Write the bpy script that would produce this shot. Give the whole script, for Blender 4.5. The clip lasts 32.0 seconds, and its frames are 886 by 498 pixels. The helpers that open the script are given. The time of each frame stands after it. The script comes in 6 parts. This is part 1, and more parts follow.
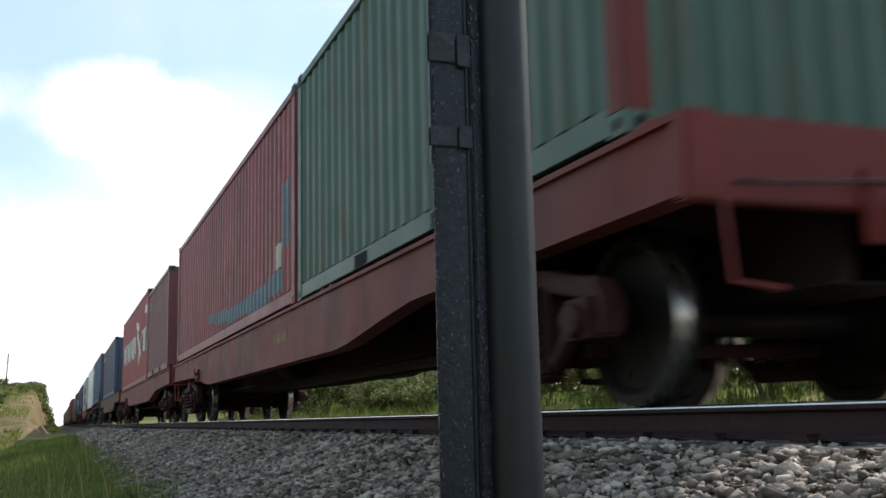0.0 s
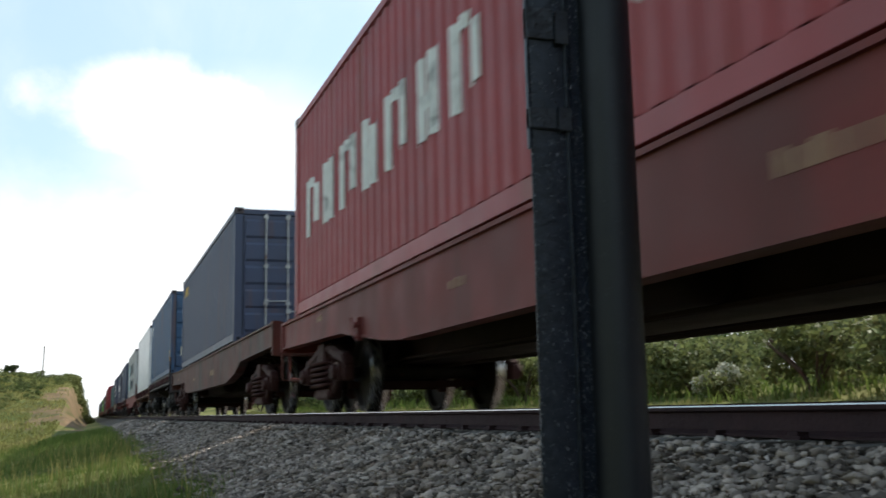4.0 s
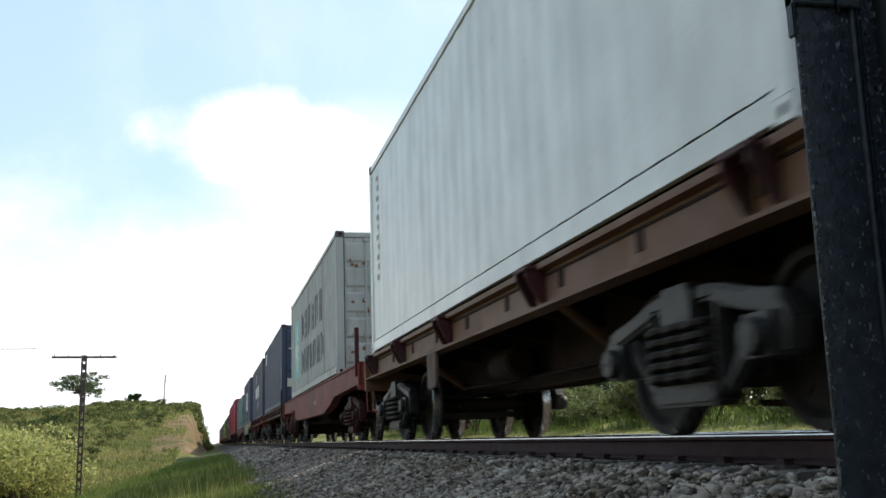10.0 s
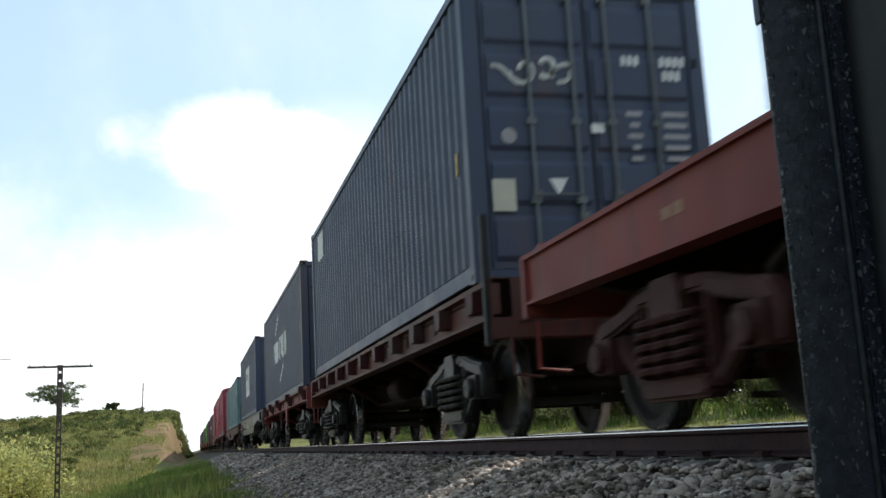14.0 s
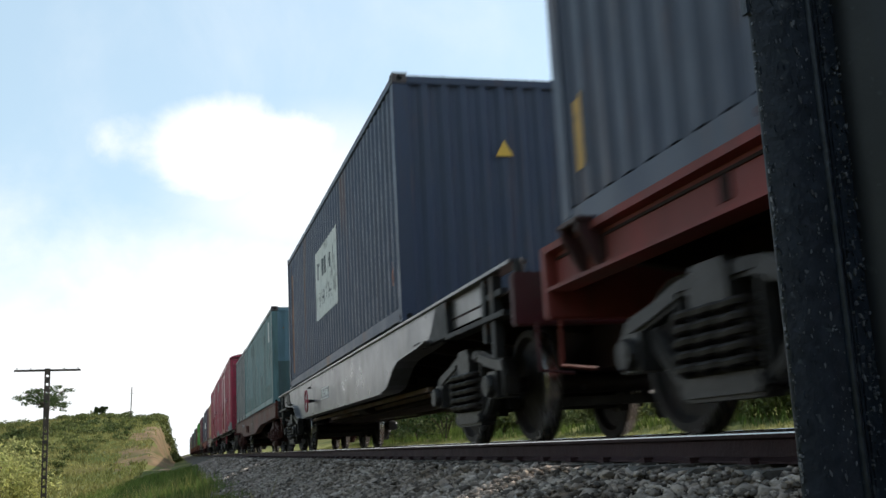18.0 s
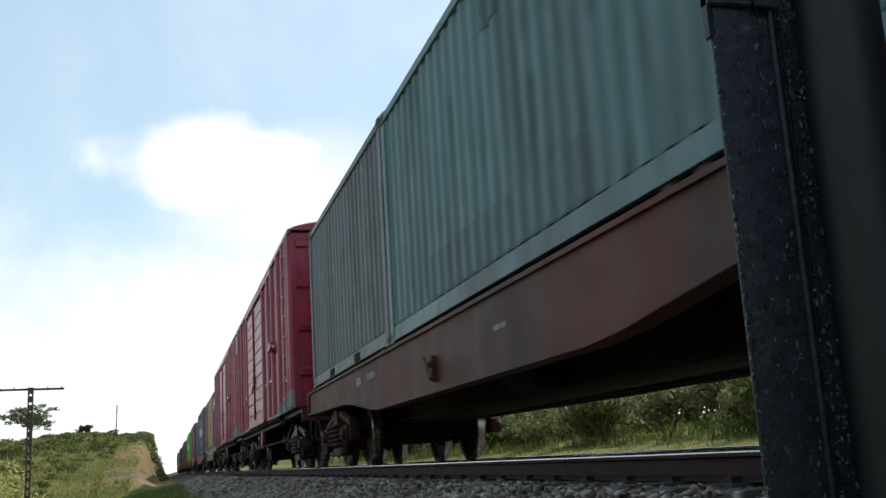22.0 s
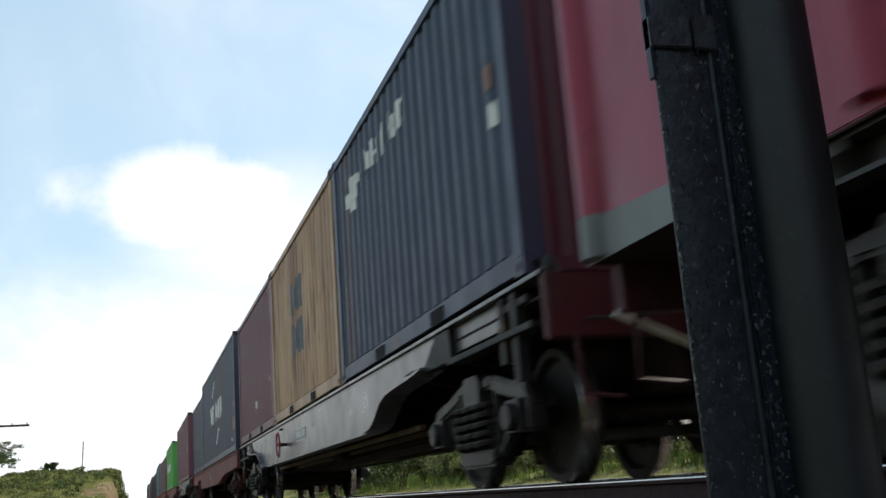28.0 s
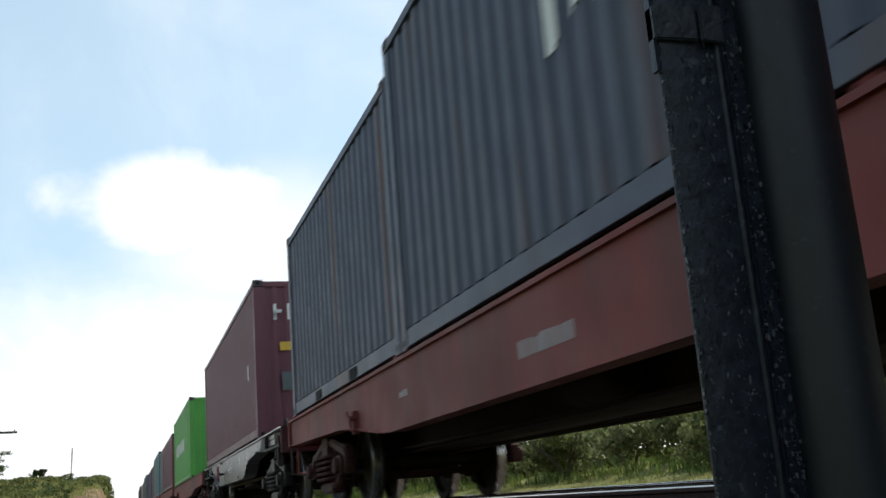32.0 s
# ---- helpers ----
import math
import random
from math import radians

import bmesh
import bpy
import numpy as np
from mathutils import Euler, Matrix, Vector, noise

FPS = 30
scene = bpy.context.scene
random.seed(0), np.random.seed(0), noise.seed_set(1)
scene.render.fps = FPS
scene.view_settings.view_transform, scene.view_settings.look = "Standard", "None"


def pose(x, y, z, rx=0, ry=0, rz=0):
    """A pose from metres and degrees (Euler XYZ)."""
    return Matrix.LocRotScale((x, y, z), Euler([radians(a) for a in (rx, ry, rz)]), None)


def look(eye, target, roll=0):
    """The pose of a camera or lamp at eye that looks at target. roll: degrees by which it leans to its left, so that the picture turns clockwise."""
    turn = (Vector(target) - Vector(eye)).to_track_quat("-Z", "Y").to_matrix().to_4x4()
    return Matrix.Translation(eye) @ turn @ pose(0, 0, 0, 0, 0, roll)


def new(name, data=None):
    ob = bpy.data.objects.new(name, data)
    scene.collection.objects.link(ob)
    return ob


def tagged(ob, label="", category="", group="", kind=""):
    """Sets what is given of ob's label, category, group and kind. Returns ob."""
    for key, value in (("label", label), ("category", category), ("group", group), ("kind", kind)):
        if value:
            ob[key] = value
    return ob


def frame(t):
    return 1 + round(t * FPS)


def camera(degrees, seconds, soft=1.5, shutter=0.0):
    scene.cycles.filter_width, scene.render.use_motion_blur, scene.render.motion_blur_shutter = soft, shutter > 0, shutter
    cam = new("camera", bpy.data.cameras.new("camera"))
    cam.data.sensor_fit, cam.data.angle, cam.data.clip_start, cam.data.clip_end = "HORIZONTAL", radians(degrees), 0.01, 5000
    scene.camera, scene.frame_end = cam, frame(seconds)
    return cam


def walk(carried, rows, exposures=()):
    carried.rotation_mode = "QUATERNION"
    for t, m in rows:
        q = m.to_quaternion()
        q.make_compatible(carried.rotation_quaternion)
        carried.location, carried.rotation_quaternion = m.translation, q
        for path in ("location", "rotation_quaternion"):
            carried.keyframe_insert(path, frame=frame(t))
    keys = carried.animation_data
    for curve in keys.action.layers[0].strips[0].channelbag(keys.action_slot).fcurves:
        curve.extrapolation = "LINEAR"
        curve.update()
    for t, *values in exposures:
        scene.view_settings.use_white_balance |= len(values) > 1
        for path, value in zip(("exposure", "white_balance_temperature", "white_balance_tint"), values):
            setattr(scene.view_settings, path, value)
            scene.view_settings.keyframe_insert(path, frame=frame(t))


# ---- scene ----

# The camera stands beside the line; y runs along the track, z = 0 is the top of the rails.
cam = camera(46.84, 32.0, shutter=0.5)
# seconds, x, y, z, yaw, pitch, roll
walk(cam, [(t, pose(x, y, z, 90 + pitch, roll, yaw)) for t, x, y, z, yaw, pitch, roll in [
    (0, -0.124, -0.916, -0.029, -20.46, 9.33, 1.33), (0.5, -0.116, -0.909, -0.015, -21.21, 9.15, 1.88), (1, -0.138, -1.060, 0.035, -21.38, 8.89, 1.68),
    (1.5, -0.162, -1.104, 0.011, -21.58, 8.76, 1.04), (2, -0.176, -1.018, -0.049, -21.79, 8.89, 0.13), (2.5, -0.118, -0.948, -0.076, -21.90, 9.16, 0.87),
    (3, -0.092, -0.848, -0.096, -21.52, 9.39, -0.21), (3.5, -0.104, -0.834, -0.068, -20.51, 8.91, 1.26), (4, -0.230, -0.704, -0.008, -18.79, 8.99, 1.10),
    (4.5, -0.243, -0.532, -0.094, -16.96, 8.74, 1.27), (6.5, -0.085, 0.285, 0.013, -16.15, 10.41, 0.16), (7, -0.100, 0.269, 0.003, -13.86, 9.91, 0.51),
    (7.5, -0.084, 0.249, 0.054, -13.55, 10.55, 0.33), (8, -0.096, 0.238, 0.089, -13.43, 10.66, 0.77), (8.5, -0.158, 0.251, 0.039, -12.98, 10.27, 0.80),
    (9, -0.197, 0.243, -0.001, -12.38, 9.94, 0.54), (9.5, -0.204, 0.260, -0.027, -12.32, 9.93, 1.61), (10, -0.101, 0.220, 0.031, -12.56, 10.41, 1.73),
    (10.5, -0.099, 0.214, 0.054, -12.59, 10.40, 1.64), (11, -0.155, 0.221, 0.045, -13.05, 10.30, 2.13), (11.5, -0.175, 0.203, 0.044, -13.53, 10.14, 2.83),
    (12, -0.116, 0.154, 0.081, -13.13, 10.41, 2.97), (12.5, -0.153, 0.139, 0.141, -13.08, 10.16, 2.75), (13, -0.152, 0.189, 0.080, -13.30, 10.22, 3.10),
    (13.5, -0.141, 0.232, 0.030, -13.38, 10.18, 3.33), (14, -0.085, 0.236, 0.021, -13.61, 10.47, 3.04), (14.5, -0.030, 0.222, 0.026, -13.61, 10.49, 3.54),
    (16.5, -0.028, 0.259, 0.034, -14.01, 10.67, 2.51), (17, -0.028, 0.274, 0.039, -14.18, 10.73, 2.88), (17.5, -0.038, 0.282, 0.030, -14.16, 10.76, 2.84),
    (18, -0.042, 0.297, 0.024, -14.17, 10.71, 2.88), (18.5, -0.008, 0.303, 0.046, -14.39, 10.86, 3.03), (19, -0.004, 0.294, 0.051, -14.40, 10.81, 3.44),
    (19.5, -0.018, 0.303, 0.048, -14.36, 10.69, 3.60), (20, -0.038, 0.306, 0.037, -14.31, 10.52, 3.77), (20.5, -0.046, 0.311, 0.035, -14.43, 10.39, 4.03),
    (21, 0.009, 0.281, 0.057, -14.51, 10.78, 3.79), (21.5, 0.015, 0.302, 0.053, -14.59, 11.11, 3.37), (22, 0.005, 0.314, 0.048, -14.84, 11.52, 3.37),
    (22.5, 0.005, 0.328, 0.050, -15.25, 12.00, 3.34), (23, 0.018, 0.350, 0.060, -15.82, 12.47, 3.48), (23.5, 0.025, 0.368, 0.077, -16.53, 12.97, 4.55),
    (24, 0.015, 0.361, 0.059, -16.43, 13.25, 4.23), (24.5, 0.013, 0.340, 0.063, -15.29, 13.45, 4.88), (26.5, 0.005, 0.253, 0.084, -16.59, 13.28, 5.07),
    (27, -0.010, 0.248, 0.062, -17.06, 13.33, 5.05), (27.5, -0.075, 0.266, 0.016, -17.11, 13.10, 4.39), (28, -0.003, 0.236, 0.029, -16.39, 13.16, 4.20),
    (28.5, 0.019, 0.246, 0.040, -16.13, 12.85, 4.05), (29, 0.015, 0.274, 0.033, -16.53, 12.92, 4.32), (29.5, 0.011, 0.297, 0.040, -16.90, 12.84, 5.12),
    (30, 0.008, 0.315, 0.037, -17.18, 12.87, 5.48), (30.5, 0.032, 0.315, 0.047, -17.70, 13.22, 4.81), (31, 0.048, 0.331, 0.057, -17.87, 13.47, 4.48),
    (31.5, 0.034, 0.326, 0.054, -17.55, 13.37, 4.66), (32, 0.030, 0.336, 0.054, -16.89, 13.42, 4.37),
]], exposures=[(0, 0.1), (4.5, 0.1), (7, 0.13), (13, 0.12), (17, 0), (20, -0.08), (32, -0.05)])

XC = 3.586            # centre line of the track
SIDE = 1.219          # half a container's width
# seconds, metres that the train has moved towards the camera
TRAVEL = [
    (0, -4.43), (0.5, -0.82), (1, 2.82), (1.5, 6.65), (2, 10.66), (2.5, 14.66), (3, 18.56), (3.5, 22.21),
    (4, 25.86), (4.5, 29.56), (6.5, 47.29), (7, 50.93), (7.5, 54.57), (8, 58.21), (8.5, 61.85), (9, 65.48),
    (9.5, 69.12), (10, 72.76), (10.5, 76.40), (11, 80.04), (11.5, 83.67), (12, 87.31), (12.5, 90.95), (13, 94.59),
    (13.5, 98.23), (14, 101.87), (14.5, 105.51), (16.5, 120.07), (17, 123.71), (17.5, 127.36), (18, 131.00), (18.5, 134.64),
    (19, 138.28), (19.5, 141.93), (20, 145.57), (20.5, 149.21), (21, 152.86), (21.5, 156.50), (22, 160.14), (22.5, 163.79),
    (23, 167.43), (23.5, 171.07), (24, 174.71), (24.5, 178.35), (26.5, 192.90), (27, 196.53), (27.5, 200.16), (28, 203.79),
    (28.5, 207.42), (29, 211.04), (29.5, 214.66), (30, 218.28), (30.5, 221.89), (31, 225.50), (31.5, 229.11), (32, 232.71),
]

# ---------------------------------------------------------------- light
SUN_AZ, SUN_EL = 70.0, 46.0      # degrees from the track's far end towards the train's far side; height
sun_dir = Vector((math.sin(radians(SUN_AZ)) * math.cos(radians(SUN_EL)), math.cos(radians(SUN_AZ)) * math.cos(radians(SUN_EL)), math.sin(radians(SUN_EL))))
sun_data = bpy.data.lights.new("sun", "SUN")
sun_data.energy, sun_data.angle, sun_data.color = 5.0, radians(0.5), (1.0, 0.93, 0.82)
sun = new("sun", sun_data)
sun.matrix_world = look(sun_dir * 60, (0, 0, 0))

world = bpy.data.worlds.new("sky")
scene.world = world
world.use_nodes = True
wt = world.node_tree
wt.nodes.clear()


def wnode(kind, **values):
    n = wt.nodes.new(kind)
    for key, value in values.items():
        n.inputs[key].default_value = value
    return n


sky = wt.nodes.new("ShaderNodeTexSky")
sky.sky_type, sky.sun_disc = "NISHITA", False
sky.sun_elevation, sky.sun_rotation = radians(SUN_EL), radians(SUN_AZ)
sky.air_density, sky.dust_density, sky.ozone_density = 1.0, 1.6, 1.0
coord = wt.nodes.new("ShaderNodeTexCoord")
sep = wt.nodes.new("ShaderNodeSeparateXYZ")
wt.links.new(coord.outputs["Generated"], sep.inputs[0])
puff = wnode("ShaderNodeTexNoise", Scale=5.0, Detail=9.0, Roughness=0.58, Distortion=0.3)
wt.links.new(coord.outputs["Generated"], puff.inputs["Vector"])
# the large cloud ahead: nearness to its heart, a little flattened
heart = wt.nodes.new("ShaderNodeVectorMath")
heart.operation = "SUBTRACT"
heart.inputs[1].default_value = (0.046, 0.957, 0.281)
wt.links.new(coord.outputs["Generated"], heart.inputs[0])
squash = wt.nodes.new("ShaderNodeVectorMath")
squash.operation = "MULTIPLY"
squash.inputs[1].default_value = (0.85, 1.0, 1.9)
wt.links.new(heart.outputs[0], squash.inputs[0])
far = wt.nodes.new("ShaderNodeVectorMath")
far.operation = "LENGTH"
wt.links.new(squash.outputs[0], far.inputs[0])


def wmath(op, a, b, c=None):
    n = wt.nodes.new("ShaderNodeMath")
    n.operation = op
    for i, value in enumerate((a, b, c)):
        if value is None:
            continue
        if isinstance(value, (int, float)):
            n.inputs[i].default_value = value
        else:
            wt.links.new(value, n.inputs[i])
    return n.outputs[0]


def wsmooth(value, lo, hi):
    n = wt.nodes.new("ShaderNodeMapRange")
    n.interpolation_type = "SMOOTHSTEP"
    n.inputs["From Min"].default_value, n.inputs["From Max"].default_value = lo, hi
    wt.links.new(value, n.inputs["Value"])
    return n.outputs[0]


# the cloud's ragged edge, the low bank of haze towards the horizon, and loose cloud elsewhere
edge = wmath("ADD", far.outputs["Value"], wmath("MULTIPLY", wmath("SUBTRACT", puff.outputs["Fac"], 0.5), -0.17))
cloud = wmath("SUBTRACT", 1.0, wsmooth(edge, 0.064, 0.102))
tail_off = wt.nodes.new("ShaderNodeVectorMath")
tail_off.operation = "SUBTRACT"
tail_off.inputs[1].default_value = (0.135, 0.960, 0.243)
wt.links.new(coord.outputs["Generated"], tail_off.inputs[0])
tail_flat = wt.nodes.new("ShaderNodeVectorMath")
tail_flat.operation = "MULTIPLY"
tail_flat.inputs[1].default_value = (0.75, 1.0, 1.5)
wt.links.new(tail_off.outputs[0], tail_flat.inputs[0])
tail_far = wt.nodes.new("ShaderNodeVectorMath")
tail_far.operation = "LENGTH"
wt.links.new(tail_flat.outputs[0], tail_far.inputs[0])
tail = wmath("MULTIPLY", wmath("SUBTRACT", 1.0, wsmooth(wmath("ADD", tail_far.outputs["Value"], wmath("MULTIPLY", wmath("SUBTRACT", puff.outputs["Fac"], 0.5), -0.12)), 0.02, 0.15)), 0.9)
low = wmath("SUBTRACT", 1.0, wsmooth(wmath("ADD", sep.outputs["Z"], wmath("MULTIPLY", puff.outputs["Fac"], -0.30)), -0.05, 0.12))
loose = wmath("MULTIPLY", wsmooth(puff.outputs["Fac"], 0.46, 0.84), 0.30)
cover = wmath("MAXIMUM", wmath("MAXIMUM", wmath("MAXIMUM", cloud, tail), low), loose)
mix = wt.nodes.new("ShaderNodeMix")
mix.data_type = "RGBA"
mix.inputs["B"].default_value = (11.5, 11.8, 12.0, 1)
wt.links.new(cover, mix.inputs["Factor"])
lift = wt.nodes.new("ShaderNodeMix")
lift.data_type, lift.blend_type = "RGBA", "ADD"
lift.inputs["Factor"].default_value = 1.0
lift.inputs["B"].default_value = (3.75, 5.0, 5.45, 1)
wt.links.new(sky.outputs[0], lift.inputs["A"])
wt.links.new(lift.outputs["Result"], mix.inputs["A"])
back = wnode("ShaderNodeBackground", Strength=0.1)
wt.links.new(mix.outputs["Result"], back.inputs["Color"])
wout = wt.nodes.new("ShaderNodeOutputWorld")
wt.links.new(back.outputs[0], wout.inputs[0])

# ---------------------------------------------------------------- materials


RUST, GRIME = (0.13, 0.055, 0.025), (0.05, 0.045, 0.04)


def material(name, base, second, scale=6.0, rough=0.6, metal=0.0, bump=0.15, fine=60.0, stain=None, amount=0.35, streak=False, spots=0.0, random_shift=0.0, transl=0.0, spec=0.5):
    """Two tones at a broad and a fine scale, stains (stretched downwards for streaks), relief and uneven gloss."""
    m = bpy.data.materials.new(name)
    m.use_nodes = True
    t = m.node_tree
    b = t.nodes["Principled BSDF"]
    tc = t.nodes.new("ShaderNodeTexCoord")
    info = t.nodes.new("ShaderNodeObjectInfo")

    def noise_at(s, detail=5.0, stretch=None, dist=0.0):
        v = tc.outputs["Object"]
        off = t.nodes.new("ShaderNodeVectorMath")
        off.operation = "MULTIPLY_ADD"
        off.inputs[1].default_value = stretch or (1, 1, 1)
        sh = t.nodes.new("ShaderNodeVectorMath")
        sh.operation = "SCALE"
        sh.inputs[0].default_value = (17.0, 31.0, 23.0)
        t.links.new(info.outputs["Random"], sh.inputs["Scale"])
        t.links.new(v, off.inputs[0])
        t.links.new(sh.outputs[0], off.inputs[2])
        n = t.nodes.new("ShaderNodeTexNoise")
        n.inputs["Scale"].default_value, n.inputs["Detail"].default_value, n.inputs["Distortion"].default_value = s, detail, dist
        t.links.new(off.outputs[0], n.inputs["Vector"])
        return n.outputs["Fac"]

    def ramp(v, lo, hi, out=1.0):
        n = t.nodes.new("ShaderNodeMapRange")
        n.inputs["From Min"].default_value, n.inputs["From Max"].default_value, n.inputs["To Max"].default_value = lo, hi, out
        t.links.new(v, n.inputs["Value"])
        return n.outputs[0]

    def blend(a, bcol, fac):
        n = t.nodes.new("ShaderNodeMix")
        n.data_type = "RGBA"
        for key, value in (("A", a), ("B", bcol)):
            if isinstance(value, tuple):
                n.inputs[key].default_value = (*value, 1)
            else:
                t.links.new(value, n.inputs[key])
        t.links.new(fac, n.inputs["Factor"])
        return n.outputs["Result"]

    col = blend(base, second, ramp(noise_at(scale), 0.35, 0.68))
    grain = noise_at(fine, 3.0)
    dark = tuple(c * 0.72 for c in base)
    col = blend(col, dark, ramp(grain, 0.5, 0.8, 0.5))
    if stain:
        st = noise_at(scale * 0.8, 7.0, (1, 1, 0.16) if streak else None, 0.6)
        col = blend(col, stain, ramp(st, 0.62 - amount * 0.3, 0.80 - amount * 0.25, 0.85))
        if streak:
            drip = noise_at(scale * 5.5, 6.0, (1, 1, 0.13), 0.3)
            col = blend(col, stain, ramp(drip, 0.60 - amount * 0.12, 0.70 - amount * 0.08, min(0.75, amount * 1.5)))
            chip = noise_at(scale * 9.0, 4.0, (1, 1, 0.5))
            col = blend(col, RUST, ramp(chip, 0.69, 0.73, min(0.7, amount * 1.6)))
    if spots:
        sp = noise_at(fine * 0.55, 2.0)
        col = blend(col, tuple(min(1, c * 3 + 0.10) for c in base), ramp(sp, 0.66, 0.72, spots))
    if random_shift:
        hsv = t.nodes.new("ShaderNodeHueSaturation")
        geo = t.nodes.new("ShaderNodeNewGeometry")
        t.links.new(ramp(geo.outputs["Random Per Island"], 0, 1, 2 * random_shift), hsv.inputs["Value"])
        n = t.nodes.new("ShaderNodeMath")
        n.operation = "ADD"
        n.inputs[1].default_value = 1.0 - random_shift
        t.links.new(hsv.inputs["Value"].links[0].from_socket, n.inputs[0])
        t.links.new(n.outputs[0], hsv.inputs["Value"])
        t.links.new(col, hsv.inputs["Color"])
        col = hsv.outputs[0]
    t.links.new(col, b.inputs["Base Color"])
    rr = t.nodes.new("ShaderNodeMapRange")
    rr.inputs["To Min"].default_value, rr.inputs["To Max"].default_value = max(0.05, rough - 0.15), min(1.0, rough + 0.15)
    t.links.new(noise_at(scale * 2.3), rr.inputs["Value"])
    t.links.new(rr.outputs[0], b.inputs["Roughness"])
    b.inputs["Metallic"].default_value = metal
    b.inputs["Specular IOR Level"].default_value = spec
    if bump:
        bn = t.nodes.new("ShaderNodeBump")
        bn.inputs["Strength"].default_value, bn.inputs["Distance"].default_value = bump, 0.02
        t.links.new(grain, bn.inputs["Height"])
        t.links.new(bn.outputs[0], b.inputs["Normal"])
    if transl:
        tr = t.nodes.new("ShaderNodeBsdfTranslucent")
        ms = t.nodes.new("ShaderNodeMixShader")
        ms.inputs[0].default_value = transl
        t.links.new(col, tr.inputs[0])
        t.links.new(b.outputs[0], ms.inputs[1])
        t.links.new(tr.outputs[0], ms.inputs[2])
        t.links.new(ms.outputs[0], t.nodes["Material Output"].inputs[0])
    return m




def paint(name, c, stain=RUST, amount=0.25, rough=0.5):
    return material(name, c, tuple(v * 0.8 + 0.012 for v in c), 1.3, rough, 0.0, 0.05, 45.0, stain, amount, True, spec=0.38)


PAINT = {
    "green": paint("green paint", (0.060, 0.115, 0.088)), "red": paint("faded red paint", (0.28, 0.052, 0.060), (0.13, 0.036, 0.034), 0.4),
    "dull_red": paint("dull red paint", (0.185, 0.058, 0.066)), "bright_red": paint("orange red paint", (0.33, 0.050, 0.055), amount=0.1),
    "slate": paint("slate blue paint", (0.052, 0.068, 0.122), amount=0.1), "blue": paint("mid blue paint", (0.033, 0.086, 0.175), amount=0.12),
    "white": paint("white paint", (0.76, 0.75, 0.755), (0.40, 0.36, 0.34), 0.12, 0.36), "pale": paint("pale grey paint", (0.41, 0.41, 0.40), (0.22, 0.17, 0.13), 0.3),
    "navy": paint("navy paint", (0.032, 0.046, 0.088), amount=0.08), "ink": paint("blue grey paint", (0.042, 0.053, 0.090), amount=0.15),
    "teal": paint("teal paint", (0.105, 0.200, 0.215), (0.04, 0.065, 0.06), 0.42), "blue_end": paint("faded blue end paint", (0.115, 0.205, 0.265), (0.06, 0.115, 0.13), 0.22), "dull_teal": paint("dull teal repaint", (0.080, 0.155, 0.160), GRIME, 0.2), "dark_teal": paint("dark teal repaint", (0.052, 0.10, 0.105), GRIME, 0.1), "grey": paint("grey paint", (0.115, 0.13, 0.14), GRIME, 0.36),
    "crimson": paint("crimson paint", (0.31, 0.017, 0.052), (0.13, 0.015, 0.028), 0.42, 0.34), "tan": paint("ochre paint", (0.51, 0.305, 0.160), (0.19, 0.085, 0.045), 0.6),
    "maroon": paint("maroon paint", (0.150, 0.047, 0.066), amount=0.15), "plum": paint("dark plum paint", (0.085, 0.022, 0.040), GRIME, 0.2), "leaf": paint("bright green paint", (0.09, 0.36, 0.06), amount=0.05),
}
BLUE_PATCH = paint("blue repaint", (0.09, 0.15, 0.20))
WHITE_MARK = material("white lettering paint", (0.72, 0.72, 0.70), (0.6, 0.6, 0.58), 5, 0.55, stain=GRIME, amount=0.15)
GREY_MARK = material("dark grey lettering paint", (0.09, 0.10, 0.11), (0.12, 0.13, 0.14), 5, 0.55)
TEAL_MARK = material("turquoise paint", (0.22, 0.49, 0.47), (0.29, 0.53, 0.50), 5, 0.5)
YELLOW_MARK = material("yellow paint", (0.70, 0.42, 0.05), (0.6, 0.36, 0.05), 5, 0.55)
FADED_MARK = material("faded stencil paint", (0.36, 0.20, 0.19), (0.26, 0.09, 0.10), 9, 0.6)
CREAM_MARK = material("cream plate", (0.50, 0.47, 0.38), (0.42, 0.40, 0.33), 5, 0.6)
RUST_STRIP = material("faded orange paint strip", (0.31, 0.165, 0.12), (0.16, 0.075, 0.055), 3.0, 0.65, 0.0, 0.1, 40, (0.07, 0.05, 0.055), 0.5, True)
AMBER_MARK = material("faded amber label", (0.52, 0.30, 0.075), (0.42, 0.25, 0.08), 6, 0.6, stain=GRIME, amount=0.25)
ORANGE_DULL = material("dull orange label", (0.42, 0.20, 0.075), (0.30, 0.14, 0.06), 6, 0.65, stain=GRIME, amount=0.3)
ORANGE_MARK = material("orange patch", (0.60, 0.20, 0.08), (0.5, 0.17, 0.08), 5, 0.6)
# rubber seals and hoses; also the painted dark of pockets, casting holes and fan opening
SEAL_HOLLOW = material("black rubber and shaded hollows", (0.010, 0.010, 0.011), (0.018, 0.018, 0.018), 8, 0.8, spec=0.1)
GALV = material("galvanised steel", (0.42, 0.43, 0.43), (0.32, 0.33, 0.33), 6, 0.45, 0.5, stain=RUST, amount=0.2)
SILL_RED = material("red oxide wagon paint", (0.200, 0.037, 0.033), (0.138, 0.031, 0.028), 1.1, 0.6, bump=0.08, fine=40, stain=(0.10, 0.032, 0.027), amount=0.4, streak=True, spec=0.22)
